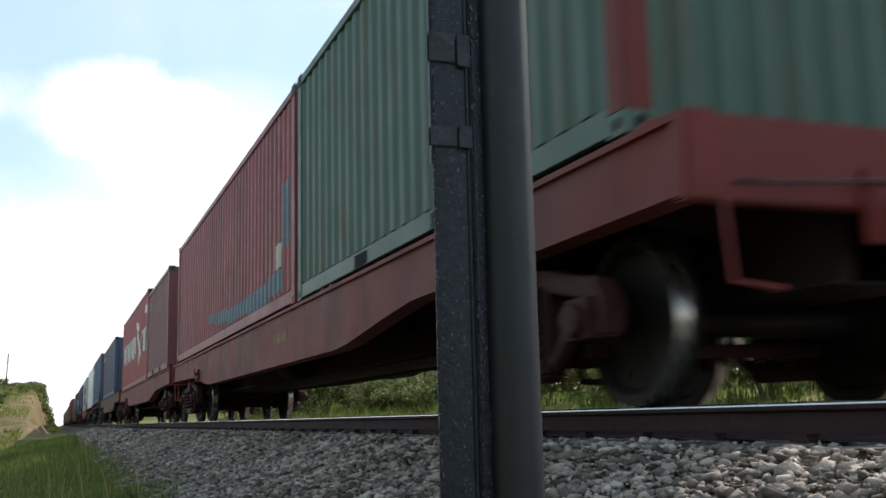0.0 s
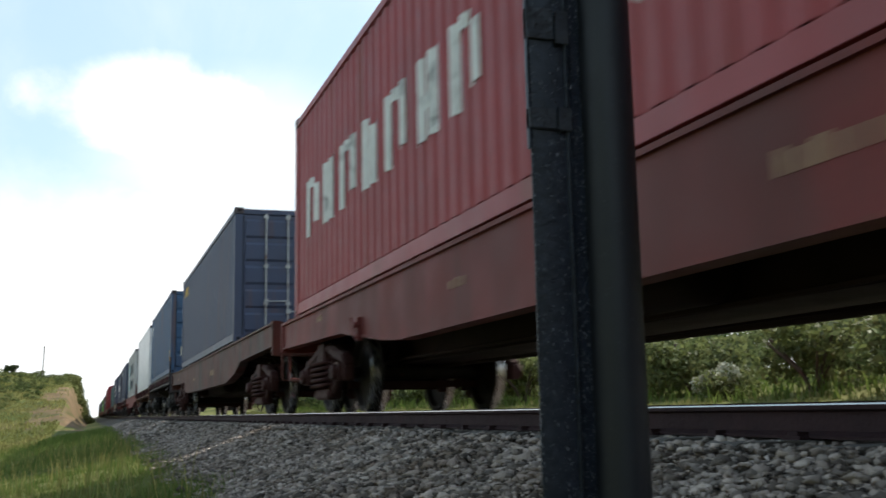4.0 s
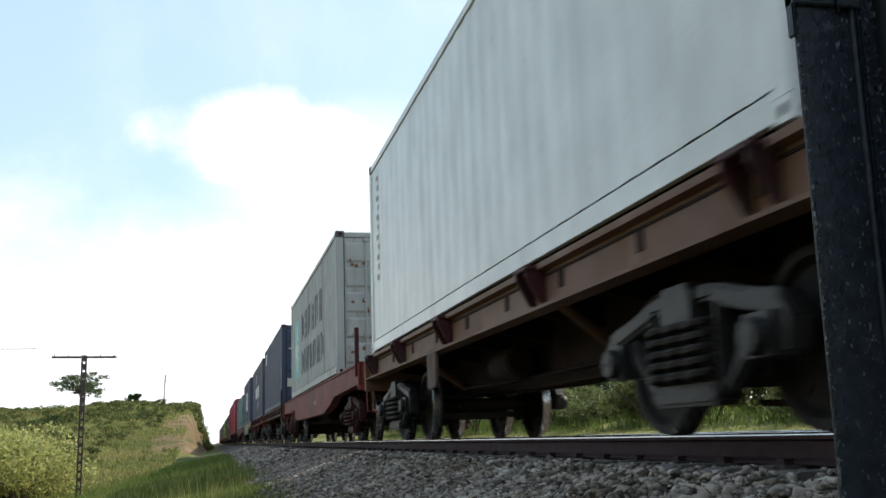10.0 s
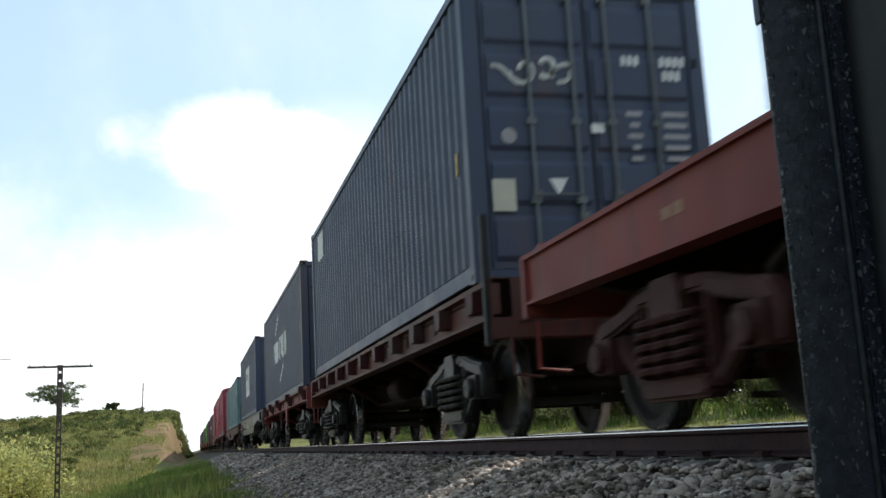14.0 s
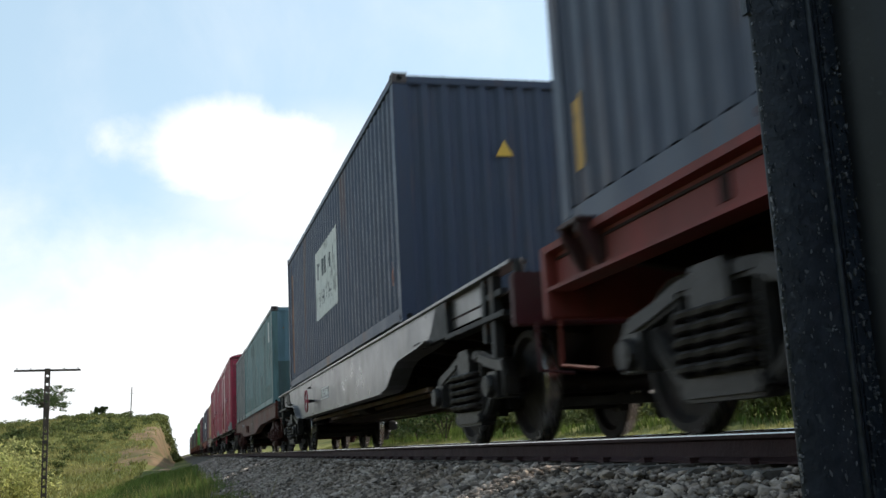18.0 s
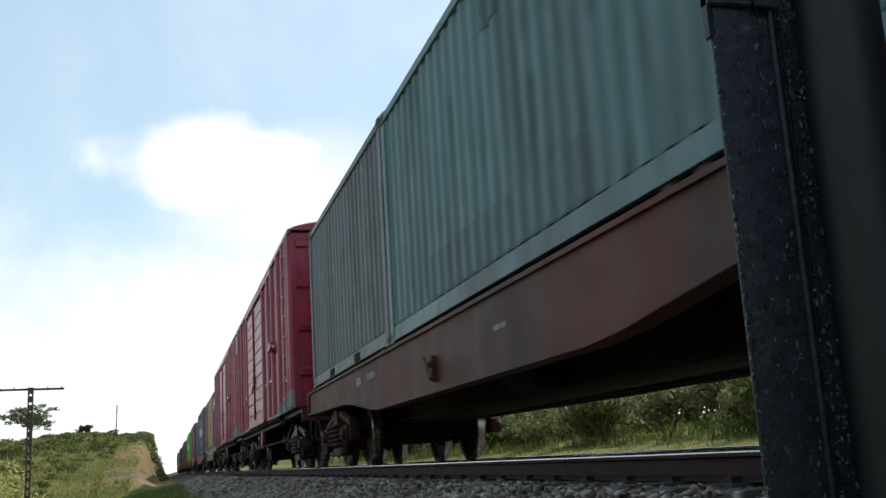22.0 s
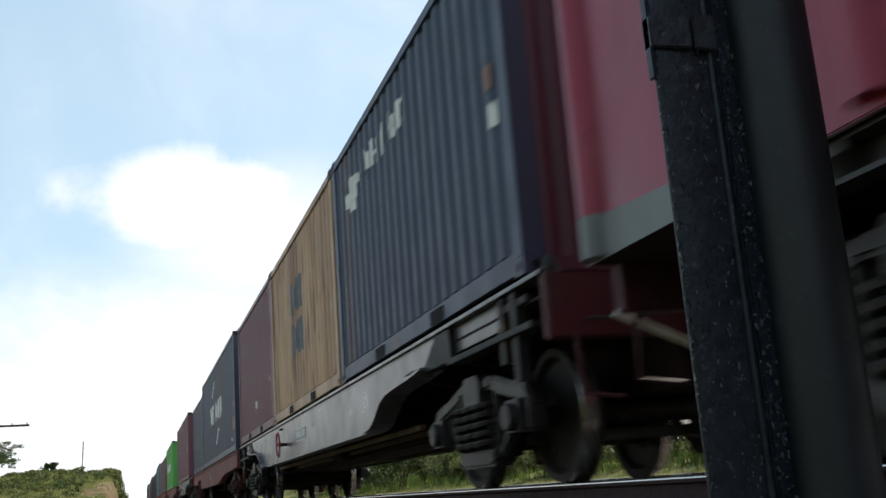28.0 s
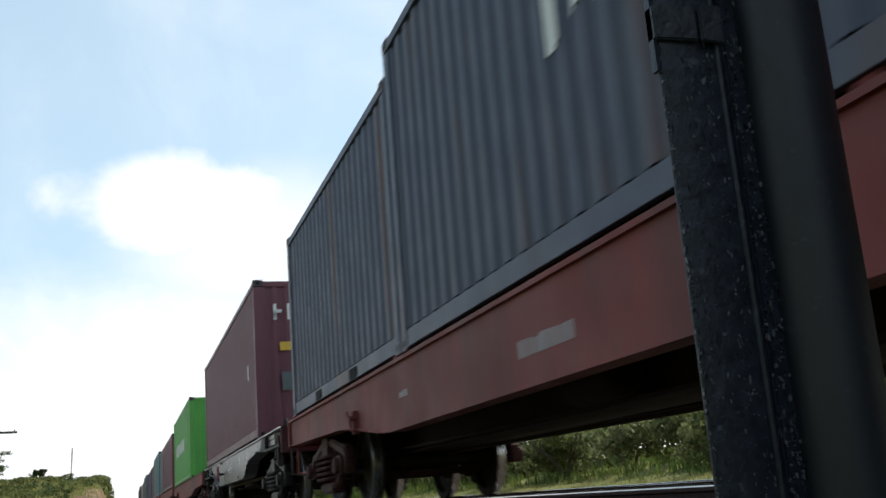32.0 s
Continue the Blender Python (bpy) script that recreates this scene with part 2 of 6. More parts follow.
SILL_BROWN = material("brown oxide wagon paint", (0.118, 0.032, 0.024), (0.068, 0.024, 0.019), 1.1, 0.6, bump=0.08, fine=40, stain=(0.045, 0.028, 0.023), amount=0.5, streak=True, spec=0.22)
SILL_GREY = material("grey wagon paint", (0.086, 0.083, 0.094), (0.053, 0.051, 0.060), 1.2, 0.32, bump=0.06, fine=40, stain=GRIME, amount=0.5, streak=True)
SILL_DARK = material("dark weathered wagon steel", (0.098, 0.080, 0.083), (0.062, 0.050, 0.053), 1.4, 0.6, bump=0.1, fine=40, stain=(0.030, 0.022, 0.023), amount=0.4, spec=0.22)
SILL_MAROON = material("dark maroon end paint", (0.075, 0.016, 0.022), (0.040, 0.012, 0.015), 1.4, 0.6, bump=0.1, fine=40, stain=GRIME, amount=0.4, spec=0.22)
SILL_DUST = material("dusty hanging plate", (0.16, 0.115, 0.10), (0.10, 0.065, 0.055), 2.5, 0.75, bump=0.1, fine=40, stain=RUST, amount=0.3, spec=0.2)
SILL_TAN = material("rusty brown wagon paint", (0.20, 0.108, 0.074), (0.13, 0.068, 0.045), 1.4, 0.6, bump=0.1, fine=40, stain=RUST, amount=0.5, spec=0.22)
# one near-black brown for floors, frames and brake gear below the decks
UNDER = material("near-black underframe brown", (0.018, 0.010, 0.010), (0.032, 0.018, 0.017), 2.5, 0.8, bump=0.2, fine=30, spec=0.15)
BOGIE = material("brown greasy cast steel", (0.041, 0.015, 0.014), (0.064, 0.025, 0.022), 4, 0.7, 0.0, 0.25, 35, spec=0.18)
BLACKF = material("black frame paint", (0.013, 0.013, 0.015), (0.024, 0.022, 0.023), 3, 0.6, 0.0, 0.15, 35, RUST, 0.12, spec=0.25)
CAST = material("grey dusty cast steel", (0.027, 0.024, 0.025), (0.012, 0.0105, 0.011), 5, 0.48, 0.0, 0.25, 35, (0.014, 0.012, 0.012), 0.4, spec=0.32)
SPRING_STEEL = material("dark oily spring steel", (0.020, 0.016, 0.016), (0.034, 0.027, 0.026), 5, 0.5, 0.0, 0.15, 35, spec=0.35)
HEATH = material("hill scrub leaves", (0.080, 0.105, 0.034), (0.165, 0.175, 0.060), 0.12, 0.7, 0.0, 0.0, 20, random_shift=0.45, transl=0.35, spec=0.2)
MEADOW = material("meadow shrub leaves", (0.34, 0.36, 0.115), (0.46, 0.44, 0.18), 0.5, 0.65, 0.0, 0.0, 20, random_shift=0.5, transl=0.5, spec=0.2)
WHEEL = material("rolled wheel steel", (0.010, 0.008, 0.008), (0.020, 0.014, 0.013), 5, 0.6, 0.0, 0.12, 40, spec=0.18)
RIM = material("polished wheel tread", (0.46, 0.44, 0.42), (0.34, 0.32, 0.31), 5, 0.27, 0.92, 0.05, 40)
RAIL_RUST = material("rusty rail side", (0.044, 0.023, 0.025), (0.031, 0.018, 0.020), 5, 0.75, 0.0, 0.3, 40, spec=0.15)
RAIL_TOP = material("worn bright rail head", (0.55, 0.54, 0.53), (0.45, 0.44, 0.43), 6, 0.14, 0.95, 0.02, 60)
SLEEPER = material("weathered concrete sleeper", (0.11, 0.098, 0.088), (0.07, 0.06, 0.054), 5, 0.85, 0.0, 0.4, 50)
STONE = material("crushed limestone", (0.33, 0.282, 0.250), (0.155, 0.124, 0.106), 2.2, 0.9, 0.0, 0.5, 70, (0.13, 0.095, 0.07), 0.35, random_shift=0.75, spec=0.15)
BED = material("dusty stone bed", (0.10, 0.09, 0.078), (0.07, 0.062, 0.053), 7, 0.95, 0.0, 1.0, 26, (0.10, 0.075, 0.05), 0.4, spec=0.1)
GROUND = material("rough meadow", (0.070, 0.085, 0.026), (0.15, 0.145, 0.05), 0.14, 0.95, 0.0, 0.8, 4.0, (0.11, 0.085, 0.038), 0.25, spec=0.05)
VERGE_BLADE = material("verge grass blades", (0.14, 0.165, 0.052), (0.22, 0.215, 0.085), 0.5, 0.7, 0.0, 0.0, 20, random_shift=0.35, transl=0.45, spec=0.2)
VERGE = material("sunlit verge grass", (0.12, 0.135, 0.044), (0.17, 0.165, 0.062), 0.6, 0.95, 0.0, 0.8, 9.0, (0.12, 0.10, 0.05), 0.25, spec=0.05)
EARTH = material("bare tan earth", (0.21, 0.142, 0.086), (0.12, 0.086, 0.05), 0.5, 0.95, 0.0, 0.8, 5.0, (0.06, 0.075, 0.025), 0.45, spec=0.05)
GRASS = material("grass blades", (0.095, 0.15, 0.032), (0.15, 0.19, 0.05), 0.5, 0.7, 0.0, 0.0, 20, random_shift=0.35, transl=0.45, spec=0.2)
HILL_GRASS = material("slope grass", (0.19, 0.20, 0.065), (0.31, 0.27, 0.105), 0.11, 0.8, 0.0, 0.0, 20, random_shift=0.4, transl=0.35, spec=0.1)
LEAF = material("shrub leaves", (0.125, 0.155, 0.052), (0.185, 0.20, 0.088), 0.8, 0.6, 0.0, 0.0, 20, random_shift=0.45, transl=0.4, spec=0.25)
LEAF_DARK = material("dark tree leaves", (0.055, 0.09, 0.028), (0.085, 0.12, 0.04), 0.8, 0.6, 0.0, 0.0, 20, random_shift=0.4, transl=0.35, spec=0.25)
LEAF_DRY = material("dry yellow grass", (0.30, 0.27, 0.10), (0.22, 0.21, 0.07), 0.8, 0.8, 0.0, 0.0, 20, random_shift=0.4, transl=0.35, spec=0.2)
BLOSSOM = material("pale blossom", (0.36, 0.37, 0.29), (0.28, 0.30, 0.20), 3, 0.7, 0.0, 0.0, 20, random_shift=0.2, transl=0.3)
BARK = material("bark", (0.10, 0.075, 0.055), (0.07, 0.05, 0.04), 6, 0.9, 0.0, 0.6, 30)
TAR = material("thick tarred paint", (0.006, 0.0095, 0.017), (0.018, 0.024, 0.038), 38, 0.40, 0.0, 0.13, 75, (0.030, 0.034, 0.052), 0.12, spots=0.32, spec=0.32)
STRAP = material("dark grey lumpy strap paint", (0.026, 0.029, 0.038), (0.045, 0.049, 0.060), 24, 0.5, 0.0, 0.3, 60, (0.010, 0.011, 0.014), 0.3, spots=0.2, spec=0.3)
SPECK = material("pale flecks in the tar", (0.12, 0.125, 0.15), (0.05, 0.052, 0.066), 30, 0.5)
PIPE = material("worn dark pipe paint", (0.0100, 0.0118, 0.0175), (0.0062, 0.0075, 0.0115), 6, 0.52, 0.0, 0.035, 90, spots=0.10, spec=0.5)
POLE = material("dark rusty steel", (0.06, 0.05, 0.045), (0.09, 0.065, 0.05), 5, 0.7, 0.3, 0.2, 40)

# ---------------------------------------------------------------- building helpers


class Shape:
    """Gathers simple solids into one mesh."""

    def __init__(self):
        self.v, self.f, self.m = [], [], []

    def add(self, verts, faces, mat=0):
        n = len(self.v)
        self.v += [tuple(p) for p in verts]
        self.f += [tuple(i + n for i in f) for f in faces]
        self.m += [mat] * len(faces)
        return self

    def box(self, x0, x1, y0, y1, z0, z1, mat=0, taper=0.0):
        p = [(x, y, z) for z in (z0, z1) for x, y in ((x0 + taper * (z == z1), y0), (x1 - taper * (z == z1), y0), (x1 - taper * (z == z1), y1), (x0 + taper * (z == z1), y1))]
        return self.add(p, [(3, 2, 1, 0), (4, 5, 6, 7), (0, 1, 5, 4), (1, 2, 6, 5), (2, 3, 7, 6), (3, 0, 4, 7)], mat)

    def prism(self, poly, axis, a, b, mat=0):
        """A polygon extruded along axis x (poly in y, z), y (x, z) or z (x, y)."""
        def put(p, d):
            return {"x": (d, p[0], p[1]), "y": (p[0], d, p[1]), "z": (p[0], p[1], d)}[axis]
        n = len(poly)
        faces = [tuple(range(n)), tuple(range(2 * n - 1, n - 1, -1))] + [((i + 1) % n, i, n + i, n + (i + 1) % n) for i in range(n)]
        return self.add([put(p, a) for p in poly] + [put(p, b) for p in poly], faces, mat)

    def lathe(self, rings, centre, axis, seg=24, mat=0, caps=True):
        """Rings (distance along the axis, radius) round an axis."""
        vs = []
        for d, r in rings:
            for k in range(seg):
                c, s = r * math.cos(2 * math.pi * k / seg), r * math.sin(2 * math.pi * k / seg)
                o = {"x": (d, c, s), "y": (c, d, s), "z": (c, s, d)}[axis]
                vs.append(tuple(a + b for a, b in zip(centre, o)))
        fs = [(i * seg + k, i * seg + (k + 1) % seg, (i + 1) * seg + (k + 1) % seg, (i + 1) * seg + k) for i in range(len(rings) - 1) for k in range(seg)]
        if caps:
            fs += [tuple(range(seg - 1, -1, -1)), tuple((len(rings) - 1) * seg + k for k in range(seg))]
        return self.add(vs, fs, mat)

    def tube(self, pts, r, seg=8, mat=0):
        """A round bar through points."""
        vs, fs = [], []
        P = [Vector(p) for p in pts]
        for i, p in enumerate(P):
            d = (P[min(i + 1, len(P) - 1)] - P[max(i - 1, 0)]).normalized()
            u = d.cross(Vector((0.31, 0.22, 0.93))).normalized()
            w = d.cross(u)
            vs += [tuple(p + (u * math.cos(2 * math.pi * k / seg) + w * math.sin(2 * math.pi * k / seg)) * r) for k in range(seg)]
        n = len(P)
        fs = [(i * seg + k, i * seg + (k + 1) % seg, (i + 1) * seg + (k + 1) % seg, (i + 1) * seg + k) for i in range(n - 1) for k in range(seg)]
        fs += [tuple(range(seg - 1, -1, -1)), tuple((n - 1) * seg + k for k in range(seg))]
        return self.add(vs, fs, mat)

    def mesh(self, name, mats, bevel=0.0, smooth=None):
        me = bpy.data.meshes.new(name)
        me.from_pydata(self.v, [], self.f)
        for m in mats if isinstance(mats, (list, tuple)) else [mats]:
            me.materials.append(m)
        me.polygons.foreach_set("material_index", self.m)
        bm = bmesh.new()
        bm.from_mesh(me)
        bmesh.ops.recalc_face_normals(bm, faces=bm.faces)
        if bevel:
            bmesh.ops.bevel(bm, geom=[e for e in bm.edges if len(e.link_faces) == 2 and e.calc_face_angle(0) > 0.6], offset=bevel, segments=2, affect="EDGES", clamp_overlap=True)
        if smooth:
            for f in bm.faces:
                f.smooth = True
            for e in bm.edges:
                e.smooth = len(e.link_faces) == 2 and e.calc_face_angle(0) < smooth
        bm.to_mesh(me)
        bm.free()
        return me


def part(name, mesh, parent, at=None, label=""):
    """Links a mesh as one part under a thing or under a part."""
    ob = new(name, mesh)
    ob.parent = parent
    if at is not None:
        ob.matrix_basis = at
    return tagged(ob, label) if label else ob


def thing(name, at, label, category, group="", kind=""):
    ob = new(name)
    ob.empty_display_size = 0.3
    ob.matrix_basis = at
    return tagged(ob, label, category, group, kind)


def raw_mesh(name, verts, faces, mat, smooth=False):
    """A large mesh from arrays of corners and of equal-sized faces."""
    me = bpy.data.meshes.new(name)
    verts, faces = np.asarray(verts, dtype=np.float32), np.asarray(faces, dtype=np.int32)
    me.vertices.add(len(verts))
    me.vertices.foreach_set("co", verts.ravel())
    n, k = faces.shape
    me.loops.add(n * k)
    me.loops.foreach_set("vertex_index", faces.ravel())
    me.polygons.add(n)
    me.polygons.foreach_set("loop_start", np.arange(0, n * k, k, dtype=np.int32))
    for m in mat if isinstance(mat, (list, tuple)) else [mat]:
        me.materials.append(m)
    if smooth:
        me.polygons.foreach_set("use_smooth", np.ones(n, dtype=bool))
    me.update(calc_edges=True)
    me.validate()
    return me
GREY_PLATE = material("pale grey plate paint", (0.28, 0.27, 0.28), (0.24, 0.21, 0.22), 5, 0.5)
GREY_PRIMER = paint("bare grey undercoat", (0.17, 0.185, 0.19), GRIME, 0.3)
PALE_STENCIL = material("pale worn stencil paint", (0.52, 0.42, 0.42), (0.36, 0.22, 0.23), 12, 0.6)
RUST_CHIP = material("flaking rust", (0.14, 0.065, 0.03), (0.23, 0.13, 0.075), 20, 0.85)
STENCIL = material("worn stencil paint", (0.30, 0.18, 0.085), (0.22, 0.11, 0.065), 9, 0.6)

# ---------------------------------------------------------------- ground


def smooth_step(a, b, x):
    t = np.clip((x - a) / (b - a), 0, 1)
    return t * t * (3 - 2 * t)


def wobble(x, y, s, seed):
    """Cheap smooth unevenness."""
    return (np.sin(x * s + seed) * np.cos(y * s * 0.83 + seed * 1.7) + 0.5 * np.sin(x * s * 2.3 + y * s * 1.9 + seed * 2.1) + 0.3 * np.cos(x * s * 4.1 - y * s * 4.7 + seed)) / 1.8


PROFILE_X = np.array([-400, -60, -26, -14, -8.5, -5.5, -3.5, -1.5, 0.2, 0.95, 2.05, 2.35, 4.8, 5.1, 6.6, 8.2, 11, 15, 24, 60, 400])
PROFILE_Z = np.array([3.0, 1.5, -0.6, -1.7, -2.15, -2.05, -1.55, -1.02, -0.74, -0.62, -0.25, -0.235, -0.235, -0.26, -0.46, -0.14, 0.22, 0.6, 1.3, 2.5, 4.0])


def height(x, y):
    x, y = np.asarray(x, float), np.asarray(y, float)
    z = np.interp(x, PROFILE_X, PROFILE_Z)
    off = smooth_step(0.9, -1.5, x) + smooth_step(7.0, 9.0, x)
    z = z + off * (0.10 * wobble(x, y, 0.9, 1.0) + 0.05 * wobble(x, y, 2.7, 4.0))
    z = z + smooth_step(-8, -30, x) * 0.7 * wobble(x, y, 0.11, 2.0)
    # the hill that the line is cut into
    ridge = 4.7 + 0.9 * wobble(x, y, 0.07, 3.0) + 0.35 * wobble(x, y, 0.31, 5.0) + 1.3 * np.exp(-((x + 11) / 7.0) ** 2)
    rise = smooth_step(60, 160, y + 0.5 * np.maximum(0, -x - 22)) * smooth_step(-0.5, -3.0 - 1.0 * wobble(y, y * 0.4, 0.17, 1.0), x)
    z = z + rise * (ridge - z)
    # past the cutting both sides fall away
    z = z + smooth_step(6.5, 26, x) * smooth_step(60, 200, y) * 2.5
    # the bank behind the camera
    z = z + smooth_step(-1.5, -13, y) * smooth_step(1.2, -5, x) * 6.5 + smooth_step(-4, -22, x) * smooth_step(24, 2, y) * 5.0
    return z


def axis_lines(fine, coarse):
    return np.unique(np.round(np.concatenate([np.arange(*fine), *[np.linspace(*c) for c in coarse]]), 3))


gx = axis_lines((-9, 9, 0.15), [(-45, -9, 50), (-400, -45, 20), (9, 40, 34), (40, 400, 18)])
gy = axis_lines((-10, 40, 0.2), [(-120, -10, 16), (40, 240, 90), (240, 800, 28), (800, 3000, 10)])
GX, GY = np.meshgrid(gx, gy)
GZ = height(GX, GY)
nx, ny = len(gx), len(gy)
idx = np.arange(nx * ny).reshape(ny, nx)
faces = np.stack([idx[:-1, :-1], idx[:-1, 1:], idx[1:, 1:], idx[1:, :-1]], -1).reshape(-1, 4)
ground_mesh = raw_mesh("ground", np.stack([GX, GY, GZ], -1).reshape(-1, 3), faces, [GROUND, BED, EARTH, VERGE], True)
cx, cy = GX[:-1, :-1].ravel() + 0.075, GY[:-1, :-1].ravel()
bed = (cx > 0.75 + 0.22 * wobble(cy, cy * 0.3, 1.3, 2.0)) & (cx < 6.7)


def bare_earth(x, y, z):
    """The worn foot of the slope and the face of the cutting."""
    foot = (x > -4.9 - 1.2 * wobble(y, y, 0.21, 1.0)) & (y > 82 + 9 * wobble(x, y, 0.4, 2.0)) & (z < 0.9 + 0.5 * wobble(x, y, 0.3, 3.0))
    face = (x > -4.4 - 1.5 * wobble(y, y, 0.21, 1.0)) & (y > 108) & (z < 3.2 + 0.8 * wobble(x, y, 0.5, 3.0))
    return (foot | face) & (x < -0.6) & (y < 240)


cut = (~bed) & bare_earth(cx, cy, GZ[:-1, :-1].ravel())
ground_mesh.polygons.foreach_set("material_index", np.where(bed, 1, np.where(cut, 2, np.where((cx > 6.6) & (cx < 10.5), 3, 0))).astype(np.int32))
tagged(new("ground", ground_mesh), "sloping meadow ground with a stone track bed and a cut hill", "ground", kind="structure")


def scatter(name, template_list, places, sizes, turns, mat, flat=0.7):
    """Many small rigid pieces joined into one mesh: templates are (corners, triangles)."""
    vs, fs, n = [], [], 0
    pick = np.random.randint(0, len(template_list), len(places))
    for k, (tv, tf) in enumerate(template_list):
        sel = np.where(pick == k)[0]
        if not len(sel):
            continue
        q = turns[sel]
        c, s = np.cos(q), np.sin(q)
        base = tv[None] * sizes[sel][:, None, None]
        tilt = np.random.uniform(-0.7, 0.7, (len(sel), 2))
        y1 = base[..., 1] * np.cos(tilt[:, :1]) - base[..., 2] * np.sin(tilt[:, :1])
        z1 = base[..., 1] * np.sin(tilt[:, :1]) + base[..., 2] * np.cos(tilt[:, :1])
        x2 = base[..., 0] * c[:, None] - y1 * s[:, None]
        y2 = base[..., 0] * s[:, None] + y1 * c[:, None]
        pts = np.stack([x2, y2, z1 * flat], -1) + places[sel][:, None]
        vs.append(pts.reshape(-1, 3))
        fs.append((tf[None] + (np.arange(len(sel)) * len(tv))[:, None, None]).reshape(-1, 3) + n)
        n += len(sel) * len(tv)
    return raw_mesh(name, np.concatenate(vs), np.concatenate(fs), mat)


def rock_template(seed):
    r = random.Random(seed)
    bm = bmesh.new()
    for _ in range(8):
        d = Vector((r.gauss(0, 1), r.gauss(0, 1), r.gauss(0, 1))).normalized()
        bm.verts.new((d.x * r.uniform(0.42, 0.74), d.y * r.uniform(0.34, 0.60), d.z * r.uniform(0.34, 0.56)))
    res = bmesh.ops.convex_hull(bm, input=bm.verts)
    bmesh.ops.delete(bm, geom=[v for v in bm.verts if not v.link_faces], context="VERTS")
    bmesh.ops.triangulate(bm, faces=bm.faces)
    bm.verts.index_update()
    out = np.array([v.co[:] for v in bm.verts]), np.array([[v.index for v in f.verts] for f in bm.faces])
    bm.free()
    return out


ROCKS = [rock_template(k) for k in range(14)]


def stones(name, x0, x1, y0, y1, count, s0, s1, lift=0.01):
    x, y = np.random.uniform(x0, x1, count), y0 + (y1 - y0) * np.random.uniform(0, 1, count)
    size = np.random.uniform(s0, s1, count) * np.where(np.random.uniform(0, 1, count) > 0.93, 1.7, 1.0)
    keep = x > 0.72 + 0.28 * np.random.uniform(-1, 1, count) ** 3 + 0.2 * wobble(y, y * 0.3, 1.3, 2.0)
    keep |= x1 < 0.5
    x, y, size = x[keep], y[keep], size[keep]
    z = height(x, y) + lift + np.random.uniform(-0.012, 0.02, len(x))
    return scatter(name, ROCKS, np.stack([x, y, z], -1), size, np.random.uniform(0, 6.28, len(x)), STONE)


# ---------------------------------------------------------------- the track


def rail_profile(x):
    h = [(-0.07, -0.16), (0.07, -0.16), (0.07, -0.148), (0.012, -0.128), (0.010, -0.045), (0.036, -0.034), (0.036, -0.015), (0.0345, -0.008), (0.031, -0.003), (0.024, 0.0), (-0.024, 0.0), (-0.031, -0.003), (-0.0345, -0.008), (-0.036, -0.015), (-0.036, -0.034), (-0.010, -0.045), (-0.012, -0.128), (-0.07, -0.148)]
    return [(x + a, b) for a, b in h]


track = thing("railway_track", pose(0, 0, 0), "rusty steel rails on grey sleepers in crushed stone", "railway track", kind="structure")
for side in (-0.753, 0.753):
    s = Shape().prism(rail_profile(XC + side), "y", -60, 900)
    me = s.mesh("rail", [RAIL_RUST, RAIL_TOP])
    for p in me.polygons:
        if p.normal.z > 0.12 and p.center.z > -0.016:
            p.material_index = 1
    part("rail", me, track, label="rusty rail with a bright worn head")
sleeper_mesh = Shape().prism([(-1.25, -0.30), (1.25, -0.30), (1.25, -0.185), (1.21, -0.165), (-1.21, -0.165), (-1.25, -0.185)], "y", -0.125, 0.125).mesh("sleeper", SLEEPER, 0.008)
clip_mesh = Shape().box(-0.12, 0.12, -0.06, 0.06, -0.165, -0.150).box(-0.11, -0.05, -0.035, 0.035, -0.150, -0.130).box(0.05, 0.11, -0.035, 0.035, -0.150, -0.130).mesh("rail_clip", RAIL_RUST)
for k in range(130):
    y = -8 + 0.62 * k + random.uniform(-0.03, 0.03)
    part("sleeper", sleeper_mesh, track, pose(XC + random.uniform(-0.02, 0.02), y, random.uniform(-0.006, 0.004), 0, 0, random.uniform(-0.8, 0.8)))
    for side in (-0.753, 0.753):
        if y < 45:
            part("rail_clip", clip_mesh, track, pose(XC + side, y, 0))
far_sleepers = Shape()
for k in range(260):
    y = 72.6 + 0.62 * k
    far_sleepers.box(XC - 1.25, XC + 1.25, y - 0.125, y + 0.125, -0.30, -0.165)
tagged(part("far_sleepers", far_sleepers.mesh("far_sleepers", SLEEPER), track), kind="stuff")
# crushed stone along the near shoulder, thinner further off and between the rails
for name, args in (("ballast_stones", (0.45, 2.62, 1.2, 9.5, 19000, 0.030, 0.076)), ("ballast_stones", (0.45, 2.62, 1.2, 12, 30000, 0.012, 0.03)), ("ballast_stones", (0.45, 2.62, 9.5, 24, 24000, 0.03, 0.066)),
                   ("ballast_stones", (0.5, 2.6, 24, 70, 9000, 0.07, 0.14)), ("ballast_stones", (2.12, 2.66, 1.0, 26, 5200, 0.030, 0.066, 0.045)), ("ballast_stones", (2.95, 4.2, 1.0, 22, 3500, 0.05, 0.09)), ("ballast_stones", (4.5, 6.6, 1.0, 30, 4500, 0.05, 0.10)),
                   ("ballast_stones", (0.45, 2.62, -9, 1.2, 16000, 0.03, 0.07)), ("ballast_stones", (2.95, 4.2, -9, 1.0, 3000, 0.05, 0.09)), ("ballast_stones", (4.5, 6.6, -9, 1.0, 3000, 0.05, 0.10)), ("ballast_stones", (2.95, 6.6, 22, 70, 7000, 0.08, 0.15))):
    tagged(new(name, stones(name, *args)), "grey crushed stone spread along the track", "ballast", kind="stuff")

